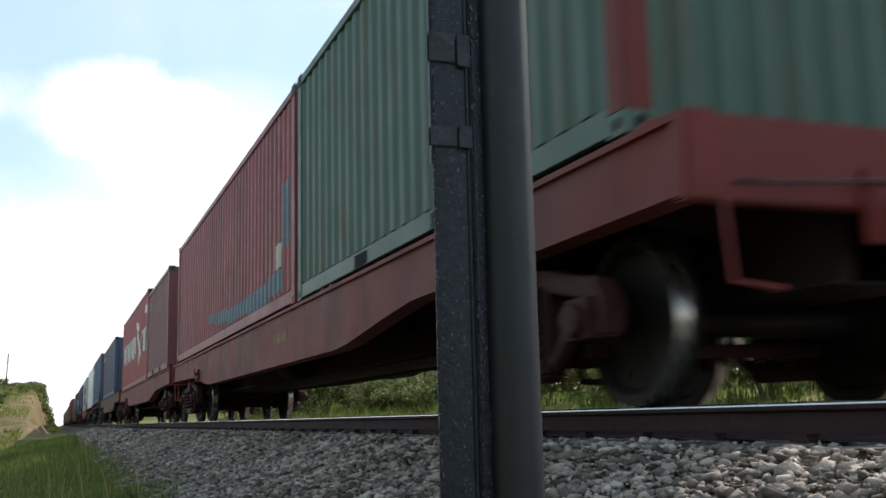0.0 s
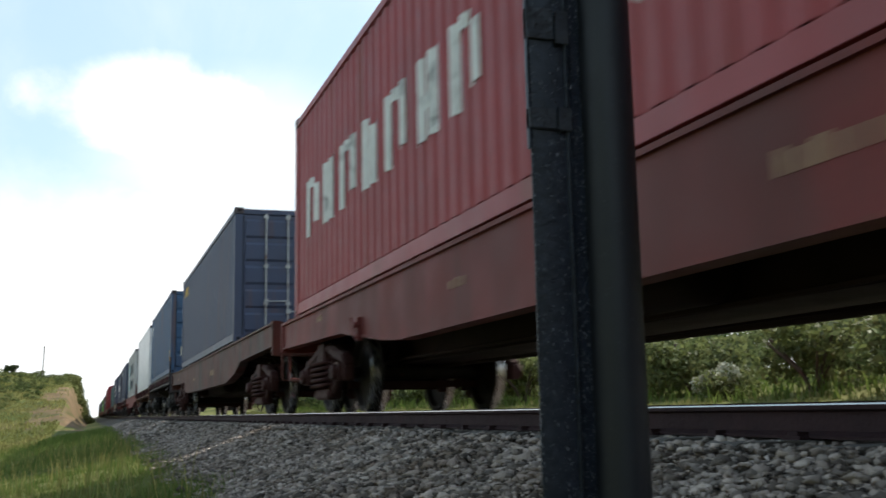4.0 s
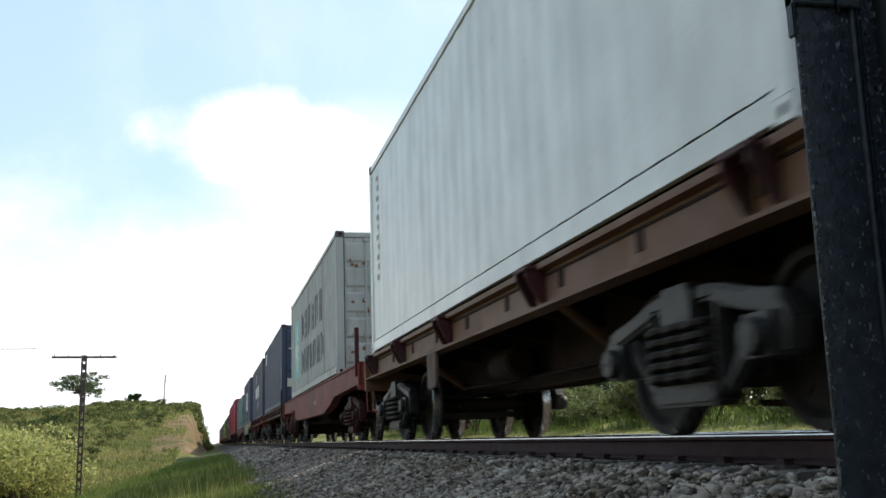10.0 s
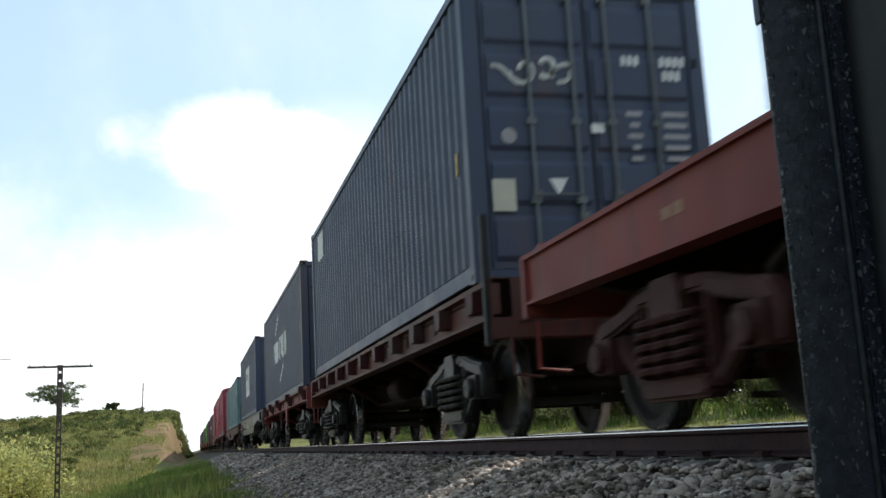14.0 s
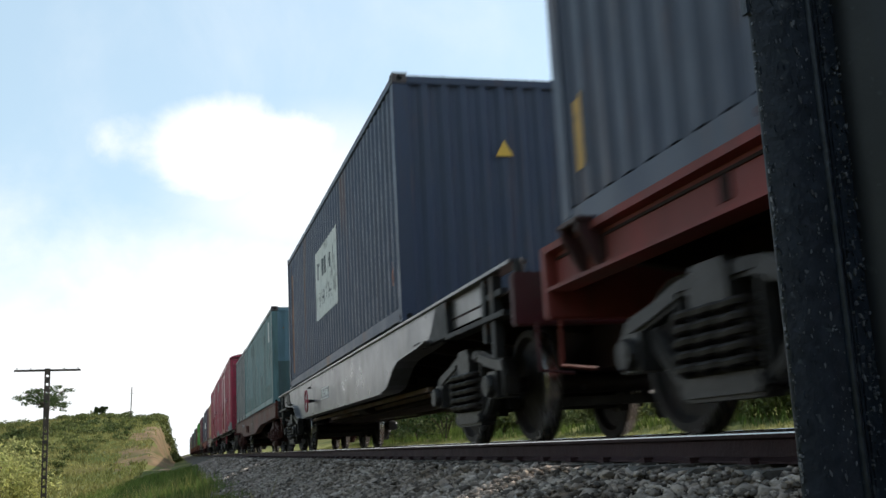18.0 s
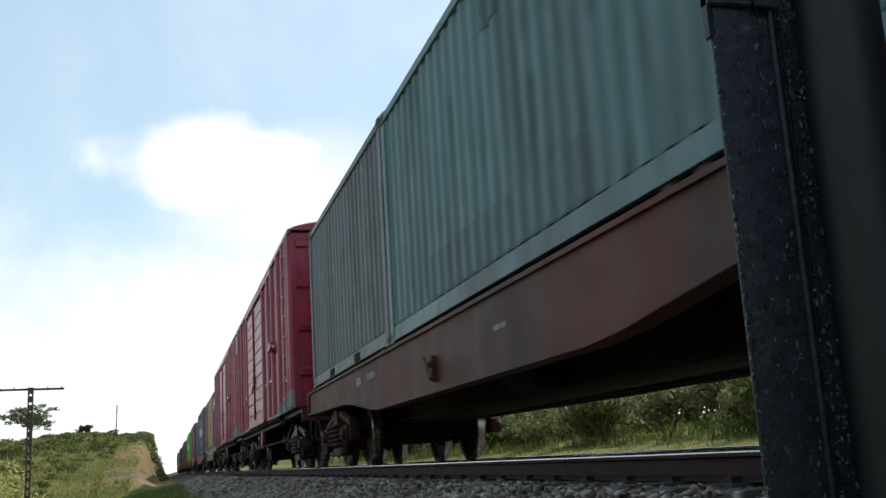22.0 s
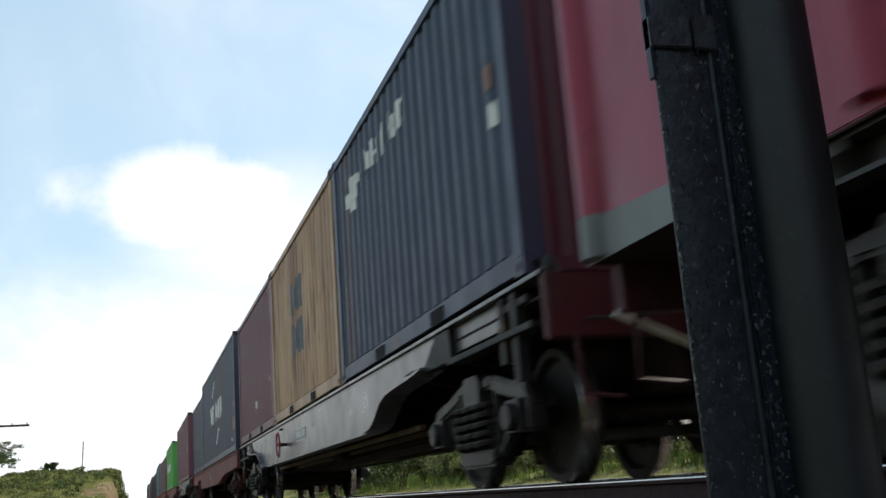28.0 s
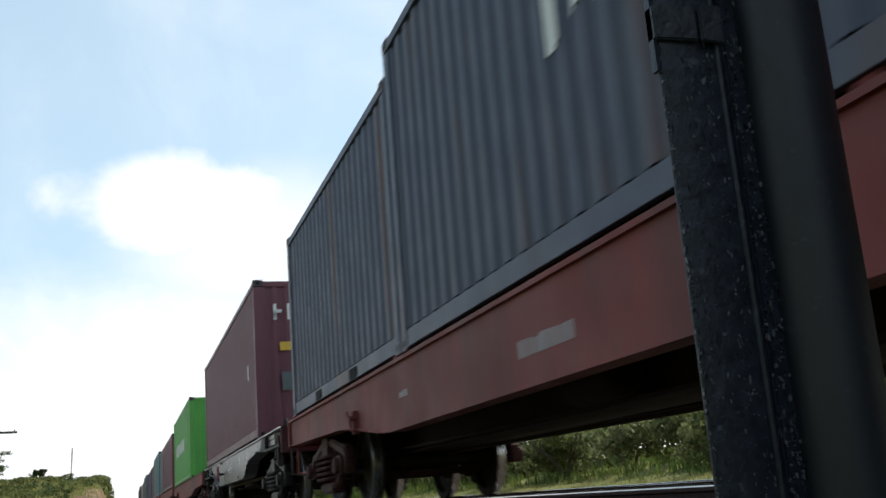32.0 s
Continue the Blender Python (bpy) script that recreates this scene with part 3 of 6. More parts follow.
# ---------------------------------------------------------------- the tarred post beside the camera
PX, PY = 0.804, 1.612
post = thing("sign_post", pose(PX, PY, height(PX, PY) - 0.02), "black tarred steel post with a pipe strapped beside it", "post")
top = 3.4
ridge = [(0.1005 + 0.0055 * math.cos(q), -0.0135 + 0.0075 * math.sin(q)) for q in np.linspace(math.pi, 2 * math.pi, 9)]
s = Shape().prism([(0.0, -0.006), (0.001, -0.011), (0.005, -0.0135)] + [(float(x), float(y)) for x, y in ridge] + [(0.106, 0.002), (0.066, 0.008), (0.066, 0.05), (0.052, 0.05), (0.052, 0.008), (0.006, 0.002)], "z", 0, top)
part("steel_section", s.mesh("steel_section", TAR, 0.0, 0.9), post, label="steel section thick with lumpy black tar")
part("inner_flange", Shape().prism([(0.112, 0.0), (0.116, -0.012), (0.148, -0.010), (0.150, 0.02), (0.112, 0.02)], "z", 0, top).mesh("inner_flange", TAR, 0.003), post)
part("pipe", Shape().lathe([(0, 0.071), (top - 0.4, 0.071), (top, 0.071)], (0.216, -0.01, 0), "z", 40).mesh("pipe", PIPE, 0, 0.8), post, label="smooth dark painted pipe")
ground_z = height(PX, PY) - 0.02
for zc, hh, drop in ((0.722, 0.056, 0.003), (0.975, 0.085, -0.004)):
    z = zc - ground_z
    strap = part("strap", Shape().prism([(-0.006, -0.021), (0.066, -0.024), (0.068, -0.018), (-0.001, -0.0145), (-0.001, 0.006), (-0.006, 0.006)], "z", z - hh / 2, z + hh / 2).mesh("strap", STRAP, 0.003), post, label="bent metal strap under thick paint")
    part("strap_tab", Shape().prism([(0.070, -0.030), (0.110, -0.027), (0.110, -0.006), (0.106, -0.0215), (0.070, -0.022)], "z", z - hh / 2 - 0.006 + drop, z + hh / 2 + drop).mesh("strap_tab", STRAP, 0.003), strap)
lumps = Shape()
lump_rand = random.Random(12)
for k in range(2600):
    # small flakes and drips, longer than wide
    x = lump_rand.choice((lump_rand.uniform(0.002, 0.09), lump_rand.uniform(0.002, 0.09), lump_rand.uniform(0.065, 0.094), lump_rand.uniform(-0.001, 0.006), lump_rand.uniform(0.116, 0.147), lump_rand.uniform(0.116, 0.147)))
    z, u = lump_rand.uniform(0.15, 1.9), 0.0006 + 0.0020 * lump_rand.random() ** 3
    v, lean = u * lump_rand.uniform(0.8, 3.2), lump_rand.uniform(-0.6, 0.6) * u
    ring = []
    for n in range(6):
        q = math.pi * n / 3
        ring.append((x + u * math.cos(q) * lump_rand.uniform(0.6, 1.1) + lean * math.sin(q), z + v * math.sin(q) * lump_rand.uniform(0.6, 1.1)))
    lumps.prism(ring, "y", -0.0138 - 0.5 * u, -0.0095, 1 if lump_rand.random() < 0.5 else 0)
tagged(part("tar_crust", lumps.mesh("tar_crust", [TAR, SPECK], 0, 1.2), post), kind="stuff")
part("bracket_strip", Shape().box(-0.006, 0.0005, -0.017, 0.004, 0.642 - ground_z, 1.6 - ground_z).mesh("bracket_strip", TAR, 0.003), post)

# ---------------------------------------------------------------- telegraph poles and mast


def lattice_pole(at, tall, arm, label, wires=True):
    t = thing("telegraph_pole", at, label, "telegraph pole", "telegraph poles beside the line")
    w = 0.078
    for x in (-w, w):
        part("leg", Shape().box(x - 0.028, x + 0.028, -0.05, 0.05, 0, tall).mesh("leg", POLE), t)
    for k in range(int(tall / 0.34)):
        z = 0.12 + 0.34 * k
        part("batten", Shape().box(-w - 0.02, w + 0.02, -0.058, -0.050, z, z + ((0.10 if k % 2 else 0.15) if z < tall * 0.55 else 0.25)).mesh("batten", POLE), t)
    part("crossarm", Shape().box(-arm / 2, arm / 2, -0.05, 0.05, tall - 0.10, tall - 0.02).mesh("crossarm", POLE, 0.006), t)
    for x in (-arm / 2 + 0.1, -arm / 4, arm / 4, arm / 2 - 0.1):
        part("insulator", Shape().lathe([(0, 0.014), (0.03, 0.026), (0.06, 0.022), (0.08, 0.01)], (x, 0, tall - 0.02), "z", 10).mesh("insulator", GALV, 0, 0.6), t)
    return t


pole_z = float(height(-5.22, 44))
lattice_pole(pose(-5.22, 44, pole_z - 0.05, 0, 0.6, 0), 3.76 - pole_z, 2.5, "dark laced steel telegraph pole with one crossarm in the meadow")
wire = Shape()
for x in (-6.4,):
    pts = [(x - (i / 24) * 34, 40 - (i / 24) * 30, 3.65 - 1.1 * 4 * (i / 24) * (1 - i / 24) + 1.5 * i / 24) for i in range(25)]
    wire.tube(pts, 0.012, 5)
tagged(new("overhead_wire", wire.mesh("overhead_wire", POLE)), "thin sagging wire from the telegraph pole", "wire")
mast = thing("thin_mast", pose(-6.7, 150, 4.9, 0, 2.5, 0), "thin leaning mast with a small crossbar on the hilltop", "mast")
part("shaft", Shape().tube([(0, 0, 0), (0.02, 0, 2.8), (0, 0, 4.9)], 0.07, 8).mesh("shaft", POLE, 0, 0.6), mast)
part("crossbar", Shape().tube([(-0.2, 0, 4.0), (0.3, 0, 3.95)], 0.02, 6).mesh("crossbar", POLE), mast)

# ---------------------------------------------------------------- containers
PITCH, DEPTH = 0.278, 0.036


def corrugation(length, inset=0.16, pitch=PITCH, depth=DEPTH):
    """Break points (along, inward depth) of a pressed steel wall."""
    n = max(2, round((length - 2 * inset) / pitch))
    p = (length - 2 * inset) / n
    out = [(inset, 0.0)]
    for k in range(n):
        a = inset + k * p
        out += [(a + 0.13 * p, 0.0), (a + 0.37 * p, depth), (a + 0.63 * p, depth), (a + 0.87 * p, 0.0)]
    return out + [(length - inset, 0.0)]


def depth_at(prof, a):
    for (a0, d0), (a1, d1) in zip(prof, prof[1:]):
        if a0 <= a <= a1:
            return d0 + (d1 - d0) * (a - a0) / max(a1 - a0, 1e-6)
    return 0.0


def pressed_wall(name, prof, z0, z1, mat):
    """A corrugated sheet in x = depth, y along, with a thickness of its own."""
    s = Shape()
    n = len(prof)
    front = [(d, a, z) for z in (z0, z1) for a, d in prof]
    backs = [(d + 0.004, a, z) for z in (z0, z1) for a, d in prof]
    f = []
    for i in range(n - 1):
        f += [(i + 1, i, n + i, n + i + 1), (2 * n + i, 2 * n + i + 1, 3 * n + i + 1, 3 * n + i)]
    return s.add(front + backs, f).mesh(name, mat)


WALLS = {}


def wall_mesh(kind, length, tall, mat, smooth_panel):
    key = (kind, length, round(tall, 3), mat.name, smooth_panel)
    if key not in WALLS:
        if smooth_panel:
            prof = corrugation(length, 0.16, 0.42, 0.007)
        else:
            prof = corrugation(length)
        WALLS[key] = pressed_wall(kind, prof, 0.188, tall - 0.112, mat)
    return WALLS[key]


def mark(name, parent, boxes, length, mat, label="", proud=0.004, smooth_panel=False):
    """Painted shapes that follow the pressed wall: boxes of (along 0..1, along 1, low, high, slant)."""
    prof = corrugation(length, 0.16, 0.42, 0.007) if smooth_panel else corrugation(length)
    s = Shape()
    for a0, a1, z0, z1, *sl in boxes:
        lean = sl[0] if sl else 0.0
        cuts = [a0] + [a for a, _ in prof if a0 < a < a1] + [a1]
        for p, q in zip(cuts, cuts[1:]):
            dp, dq = depth_at(prof, p) - proud, depth_at(prof, q) - proud
            k0, k1 = (p - a0) / (a1 - a0), (q - a0) / (a1 - a0)
            s.add([(dp, p, z0 + lean * k0), (dq, q, z0 + lean * k1), (dq, q, z1 + lean * k1), (dp, p, z1 + lean * k0)], [(3, 2, 1, 0)])
        proud += 0.0012
    return part(name, s.mesh(name, mat), parent, pose(-SIDE + 0.012, 0, 0), label)


CASTING = None


def container(color, y0, length, tall, z, label, doors=True, smooth_panel=False, bars=GALV, end_color=None, post_color=None):
    """A freight container; y0 and z are its near end and its base on the wagon. Local y runs along the train."""
    global CASTING
    p = PAINT[color]
    c = thing("shipping_container", pose(XC, y0, z), label, "shipping container", "containers on the train")
    W = SIDE
    for sx, turn in ((-1, 0), (1, 180)):
        m = pose(-W + 0.016, 0, 0) if sx < 0 else pose(W - 0.016, length, 0, 0, 0, 180)
        part("side_wall", wall_mesh("side_wall", length, tall, p, smooth_panel), c, m)
    key = ("frame", length, round(tall, 3), color)
    if key not in WALLS:
        rail = Shape().prism([(-W, 0.02), (-W + 0.05, 0.02), (-W + 0.05, 0.17), (-W + 0.008, 0.17), (-W + 0.008, 0.035), (-W, 0.035)], "y", 0.15, length - 0.15)
        top = Shape().box(-W + 0.002, -W + 0.06, 0.15, length - 0.15, tall - 0.10, tall - 0.012)
        postm = Shape().prism([(-W, 0.0), (-W + 0.16, 0.0), (-W + 0.16, 0.05), (-W + 0.05, 0.165), (-W, 0.165)], "z", 0.118, tall - 0.118)
        prof = corrugation(length, 0.1, 0.28, 0.025)
        nr = len(prof)
        roof = Shape().add([(x, y, tall - 0.02 - d) for x in (-W + 0.05, W - 0.05) for y, d in prof] + [(x, y, tall - 0.025 - d) for x in (-W + 0.05, W - 0.05) for y, d in prof], [(i, i + 1, nr + i + 1, nr + i) for i in range(nr - 1)] + [(2 * nr + i + 1, 2 * nr + i, 3 * nr + i, 3 * nr + i + 1) for i in range(nr - 1)])
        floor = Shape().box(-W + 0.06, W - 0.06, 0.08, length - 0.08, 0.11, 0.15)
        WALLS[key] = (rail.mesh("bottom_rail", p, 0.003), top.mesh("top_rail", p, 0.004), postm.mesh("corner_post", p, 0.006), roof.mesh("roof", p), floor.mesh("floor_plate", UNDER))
    rail, top, postm, roof, floor = WALLS[key]
    part("floor_plate", floor, c)
    part("bottom_rail", rail, c)
    part("bottom_rail", rail, c, pose(0, length, 0, 0, 0, 180))
    part("top_rail", top, c)
    part("top_rail", top, c, pose(0, length, 0, 0, 0, 180))
    part("roof", roof, c)
    for i in range(4):
        m = (pose(0, 0, 0), pose(0, length, 0, 0, 0, 180), Matrix.Diagonal((-1, 1, 1, 1)), pose(0, length, 0) @ Matrix.Diagonal((1, -1, 1, 1)))[i]
        if post_color and i in (0, 2):
            rusty = Shape().prism([(-W, 0.0), (-W + 0.16, 0.0), (-W + 0.16, 0.05), (-W + 0.05, 0.165), (-W, 0.165)], "z", 0.118, tall - 0.118)
            part("corner_post", rusty.mesh("corner_post", post_color, 0.006), c, m, "red oxide corner post")
        else:
            part("corner_post", postm, c, m)
    if CASTING is None:
        s = Shape().box(-0.089, 0.089, -0.081, 0.081, -0.059, 0.059)
        # holes are not cut: black discs paint the dark inside them
        s.lathe([(-0.0905, 0.032), (-0.0892, 0.032)], (0, 0, 0), "x", 10, 1)
        s.lathe([(-0.0825, 0.036), (-0.0812, 0.036)], (0, 0, 0), "y", 10, 1)
        CASTING = s
        WALLS["top_casting"] = s.mesh("corner_casting", [SILL_DARK, SEAL_HOLLOW], 0.0)
    key = ("casting", color)
    if key not in WALLS:
        WALLS[key] = CASTING.mesh("corner_casting", [p, SEAL_HOLLOW], 0.0)
    for x in (-1, 1):
        for y in (0.081, length - 0.081):
            for zz in (0.059, tall - 0.045):
                part("corner_casting", WALLS[key] if zz < 1 else WALLS["top_casting"], c, pose(x * (W - 0.089 + 0.001), y - 0.001 if y < 1 else y + 0.001, zz))
    # the end that faces the camera, and the far end
    ep = PAINT[end_color] if end_color else p
    ew = 2 * W - 0.32
    if doors:
        key = ("door", round(tall, 3), ep.name)
        if key not in WALLS:
            s = Shape()
            h0, h1 = 0.13, tall - 0.13
            slab = Shape().box(0.01, ew / 2 - 0.006, 0.03, 0.06, h0, h1)
            rows = 5
            gap = (h1 - h0 - 0.06) / rows
            s.prism([(0.03, 0.0), (0.005, 0.05), (0.005, gap - 0.14), (0.03, gap - 0.09)], "x", 0.06, ew / 2 - 0.05)
            seal = Shape().box(0.0, 0.02, 0.025, 0.04, h0, h1)
            WALLS[key] = (slab.mesh("door", ep), s.mesh("door_panel", ep), seal.mesh("door_seal", SEAL_HOLLOW), [h0 + 0.06 + k * gap for k in range(rows)])
        key2 = ("bar", round(tall, 3), bars.name)
        if key2 not in WALLS:
            s = Shape().tube([(0, -0.02, 0.1), (0, -0.02, tall - 0.1)], 0.018, 10)
            for zz in (0.14, 0.75, 1.5, tall - 0.16):
                s.box(-0.045, 0.045, -0.035, 0.03, zz - 0.03, zz + 0.03)
            handle = Shape().tube([(0, -0.045, 0), (0.12, -0.05, -0.01), (0.42, -0.045, 0.0)], 0.013, 8).box(-0.03, 0.05, -0.05, 0.02, -0.04, 0.04)
            WALLS[key2] = (s.mesh("locking_bar", bars, 0, 0.6), handle.mesh("handle", bars, 0, 0.6))
        for k, d in enumerate((-ew / 2, 0.0)):
            leaf = part("door", WALLS[key][0], c, pose(d, 0, 0))
            part("door_seal", WALLS[key][2], leaf)
            for zz in WALLS[key][3]:
                part("door_panel", WALLS[key][1], leaf, pose(0, 0, zz))
            for n, x in enumerate(((0.46, 0.90), (0.20, 0.66))[k]):
                lb = part("locking_bar", WALLS[key2][0], leaf, pose(x, 0, 0), "upright door locking bar")
                part("handle", WALLS[key2][1], leaf, pose(x, 0, 0.80 - 0.20 * n))
    else:
        key = ("end", round(tall, 3), ep.name)
        if key not in WALLS:
            WALLS[key] = pressed_wall("end_wall", corrugation(2 * W, 0.15, 0.25, 0.04), 0.12, tall - 0.11, ep)
        part("end_wall", WALLS[key], c, pose(W, 0.02, 0, 0, 0, 90))
    key = ("far_end", round(tall, 3), p.name)
    if key not in WALLS:
        WALLS[key] = pressed_wall("end_wall", corrugation(2 * W, 0.15, 0.25, 0.04), 0.12, tall - 0.11, p)
    part("end_wall", WALLS[key], c, pose(-W, length - 0.02, 0, 0, 0, -90))
    key = ("sill", ep.name)
    if key not in WALLS:
        WALLS[key] = Shape().box(-W + 0.16, W - 0.16, 0.01, 0.06, -0.05, 0.05).mesh("end_sill", ep, 0.004)
    part("end_sill", WALLS[key], c, pose(0, 0, 0.07))
    part("end_header", WALLS[key], c, pose(0, 0, tall - 0.062))
    return c


def pockets(c, length, color):
    """Fork lift pockets in the bottom rail; black plates stand in for their shaded hollows."""
    for y in (length / 2 - 1.03, length / 2 + 1.03):
        part("fork_pocket", Shape().box(-SIDE - 0.003, -SIDE + 0.03, y - 0.18, y + 0.18, 0.025, 0.14).mesh("fork_pocket", SEAL_HOLLOW), c)


def plate(c, name, y, z, wy, wz, mat, label=""):
    """A small painted plate on the near side wall."""
    return mark(name, c, [(y - wy / 2, y + wy / 2, z - wz / 2, z + wz / 2)], 12.192, mat, label, 0.006)


def end_mark(c, name, x0, x1, z0, z1, mat, label=""):
    """A painted area that follows the pressed end wall."""
    prof = corrugation(2 * SIDE, 0.15, 0.25, 0.04)
    s = Shape()
    a0, a1 = SIDE - x1, SIDE - x0
    cuts = [a0] + [a for a, _ in prof if a0 < a < a1] + [a1]
    for p, q in zip(cuts, cuts[1:]):
        dp, dq = 0.016 + depth_at(prof, p), 0.016 + depth_at(prof, q)
        s.add([(SIDE - p, dp, z0), (SIDE - q, dq, z0), (SIDE - q, dq, z1), (SIDE - p, dp, z1)], [(3, 2, 1, 0)])
    return part(name, s.mesh(name, mat), c, label=label)


def door_plate(c, name, x, z, wx, wz, mat, tri=False, down=False):
    s = Shape()
    if down:
        s.prism([(x - wx / 2, z + wz / 2), (x, z - wz / 2), (x + wx / 2, z + wz / 2)], "y", 0.0, 0.004)
    elif tri:
        s.prism([(x - wx / 2, z - wz / 2), (x + wx / 2, z - wz / 2), (x, z + wz / 2)], "y", 0.0, 0.004)
    else:
        s.box(x - wx / 2, x + wx / 2, 0.0, 0.004, z - wz / 2, z + wz / 2)
    return part(name, s.mesh(name, mat), c)


# ---------------------------------------------------------------- wagons
BOGIE_PARTS = {}


def bogie_meshes():
    if BOGIE_PARTS:
        return BOGIE_PARTS
    # three-piece bogie: y is along the track, wheels at +-0.9
    s = Shape()
    # each half: a top chord that ends in the axle jaw, a sloping lower member, and a column beside the springs
    for q in (-1, 1):
        s.prism([(q * u, v) for u, v in ((0.36, 0.80), (0.42, 0.80), (0.72, 0.73), (1.05, 0.68), (1.16, 0.54), (1.13, 0.36), (1.03, 0.36), (1.03, 0.50), (0.97, 0.57), (0.70, 0.62), (0.36, 0.69))], "x", -0.07, 0.06)
        s.prism([(q * u, v) for u, v in ((0.34, 0.17), (0.50, 0.24), (0.80, 0.47), (0.79, 0.60), (0.72, 0.60), (0.48, 0.33), (0.34, 0.27))], "x", -0.045, 0.05)
        s.prism([(q * u, v) for u, v in ((0.375, 0.2), (0.44, 0.26), (0.44, 0.76), (0.375, 0.76))], "x", -0.06, 0.06)
    s.prism([(-0.40, 0.80), (-0.2, 0.815), (0.2, 0.815), (0.40, 0.80), (0.40, 0.715), (-0.40, 0.715)], "x", -0.075, 0.07)
    s.prism([(-0.42, 0.19), (-0.38, 0.28), (0.38, 0.28), (0.42, 0.19), (0.34, 0.155), (-0.34, 0.155)], "x", -0.09, 0.09)
    B = BOGIE_PARTS
    for key, m in (("brown", BOGIE), ("black", CAST)):
        B["side_" + key] = s.mesh("side_frame", m, 0.022)
        box = Shape().box(-0.10, 0.09, -0.13, 0.13, 0.36, 0.58).lathe([(-0.16, 0.085), (-0.13, 0.095), (-0.10, 0.095)], (0, 0, 0.46), "x", 14).lathe([(-0.165, 0.03), (-0.158, 0.03)], (0, 0.0, 0.46), "x", 8)
        B["box_" + key] = box.mesh("axle_box", m, 0.012)
        bol = Shape().prism([(-0.2, 0.62), (0.2, 0.62), (0.2, 0.78), (0.15, 0.84), (-0.15, 0.84), (-0.2, 0.78)], "x", -1.12, 1.12).lathe([(0.80, 0.2), (0.92, 0.2)], (0, 0, 0), "z", 20)
        bol.box(-0.9, 0.9, -0.62, -0.54, 0.28, 0.36).box(-0.9, 0.9, 0.54, 0.62, 0.28, 0.36)
        for sx in (-0.62, 0.62):
            for sy in (-1, 1):
                bol.prism([(sy * 0.40, 0.24), (sy * 0.46, 0.24), (sy * 0.49, 0.58), (sy * 0.43, 0.58)], "x", sx - 0.05, sx + 0.05)
                bol.tube([(sx, sy * 0.52, 0.32), (sx, sy * 0.50, 0.70)], 0.02, 6)
        bol.tube([(-0.35, -1.0, 0.42), (-0.35, 1.0, 0.42)], 0.025, 6)
        B["bolster_" + key] = bol.mesh("bogie", m, 0.008)
    sp = Shape()
    pts = [(0.084 * math.cos(2 * math.pi * k / 12), 0.084 * math.sin(2 * math.pi * k / 12), 0.285 + 0.34 * k / 60) for k in range(61)]
    sp.tube(pts, 0.023, 6)
    B["spring_brown"] = sp.mesh("spring", BOGIE, 0, 1.0)
    B["spring_black"] = sp.mesh("spring", SPRING_STEEL, 0, 1.0)
    B["hanger"] = Shape().tube([(-0.62, 0.1, 0.40), (-0.60, 0.05, 0.17), (-0.60, -0.35, 0.15), (-0.62, -0.40, 0.36)], 0.022, 6).mesh("brake_hanger", UNDER, 0, 0.8)
    w = Shape()
    for sx in (-1, 1):
        rings = [(0.68, 0.10), (0.68, 0.115), (0.70, 0.15), (0.745, 0.22), (0.735, 0.36), (0.705, 0.395), (0.680, 0.40), (0.680, 0.485), (0.688, 0.492), (0.704, 0.488), (0.714, 0.463)]
        rings2 = [(0.714, 0.463), (0.760, 0.460), (0.808, 0.457), (0.815, 0.452)]
        rings3 = [(0.815, 0.452), (0.815, 0.40), (0.795, 0.39), (0.765, 0.36), (0.775, 0.22), (0.815, 0.15), (0.83, 0.11), (0.83, 0.09)]
        w.lathe([(sx * d, r) for d, r in rings], (0, 0, 0), "x", 40, 0, False)
        w.lathe([(sx * d, r) for d, r in rings2], (0, 0, 0), "x", 40, 1, False)
        w.lathe([(sx * d, r) for d, r in rings3], (0, 0, 0), "x", 40, 0, False)
    w.lathe([(-1.0, 0.065), (-0.83, 0.068), (-0.83, 0.092), (-0.68, 0.10), (-0.55, 0.085), (0.55, 0.085), (0.68, 0.10), (0.83, 0.092), (0.83, 0.068), (1.0, 0.065)], (0, 0, 0), "x", 20, 0)
    # rim chalk marks and lightening dimples show that the wheel turns
    for k in range(3):
        q = 2 * math.pi * k / 3
        for sx in (-1, 1):
            w.lathe([(sx * 0.768, 0.03), (sx * 0.782, 0.026)], (0, 0.29 * math.cos(q), 0.29 * math.sin(q)), "x", 8, 0)
    B["wheelset"] = w.mesh("wheelset", [WHEEL, RIM], 0, 0.5)
    return B


WHEELS = []


def bogie(wagon, y, tone="brown"):
    B = bogie_meshes()
    b = part("bogie", B["bolster_" + tone], wagon, pose(0, y, 0))
    for sx in (-1, 1):
        part("side_frame", B["side_" + tone], b, pose(sx * 1.02, 0, 0, 0, 0, 0 if sx < 0 else 180))
        for k in (-1, 1):
            part("axle_box", B["box_" + tone], b, pose(sx * 1.03, k * 0.9, 0, 0, 0, 0 if sx < 0 else 180))
        for dx, dy in ((-0.07, -0.23), (-0.07, 0.0), (-0.07, 0.23), (0.11, -0.11), (0.11, 0.11)):
            part("spring", B["spring_" + tone], b, pose(sx * 1.02 + sx * -dx, dy, 0))
    part("brake_hanger", B["hanger"], b)
    for k in (-1, 1):
        ws = part("wheelset", B["wheelset"], b, pose(0, k * 0.9, 0.46), "dark steel wheel pair with bright treads")
        WHEELS.append((ws, wagon, y + k * 0.9, k * 0.9))
    return b


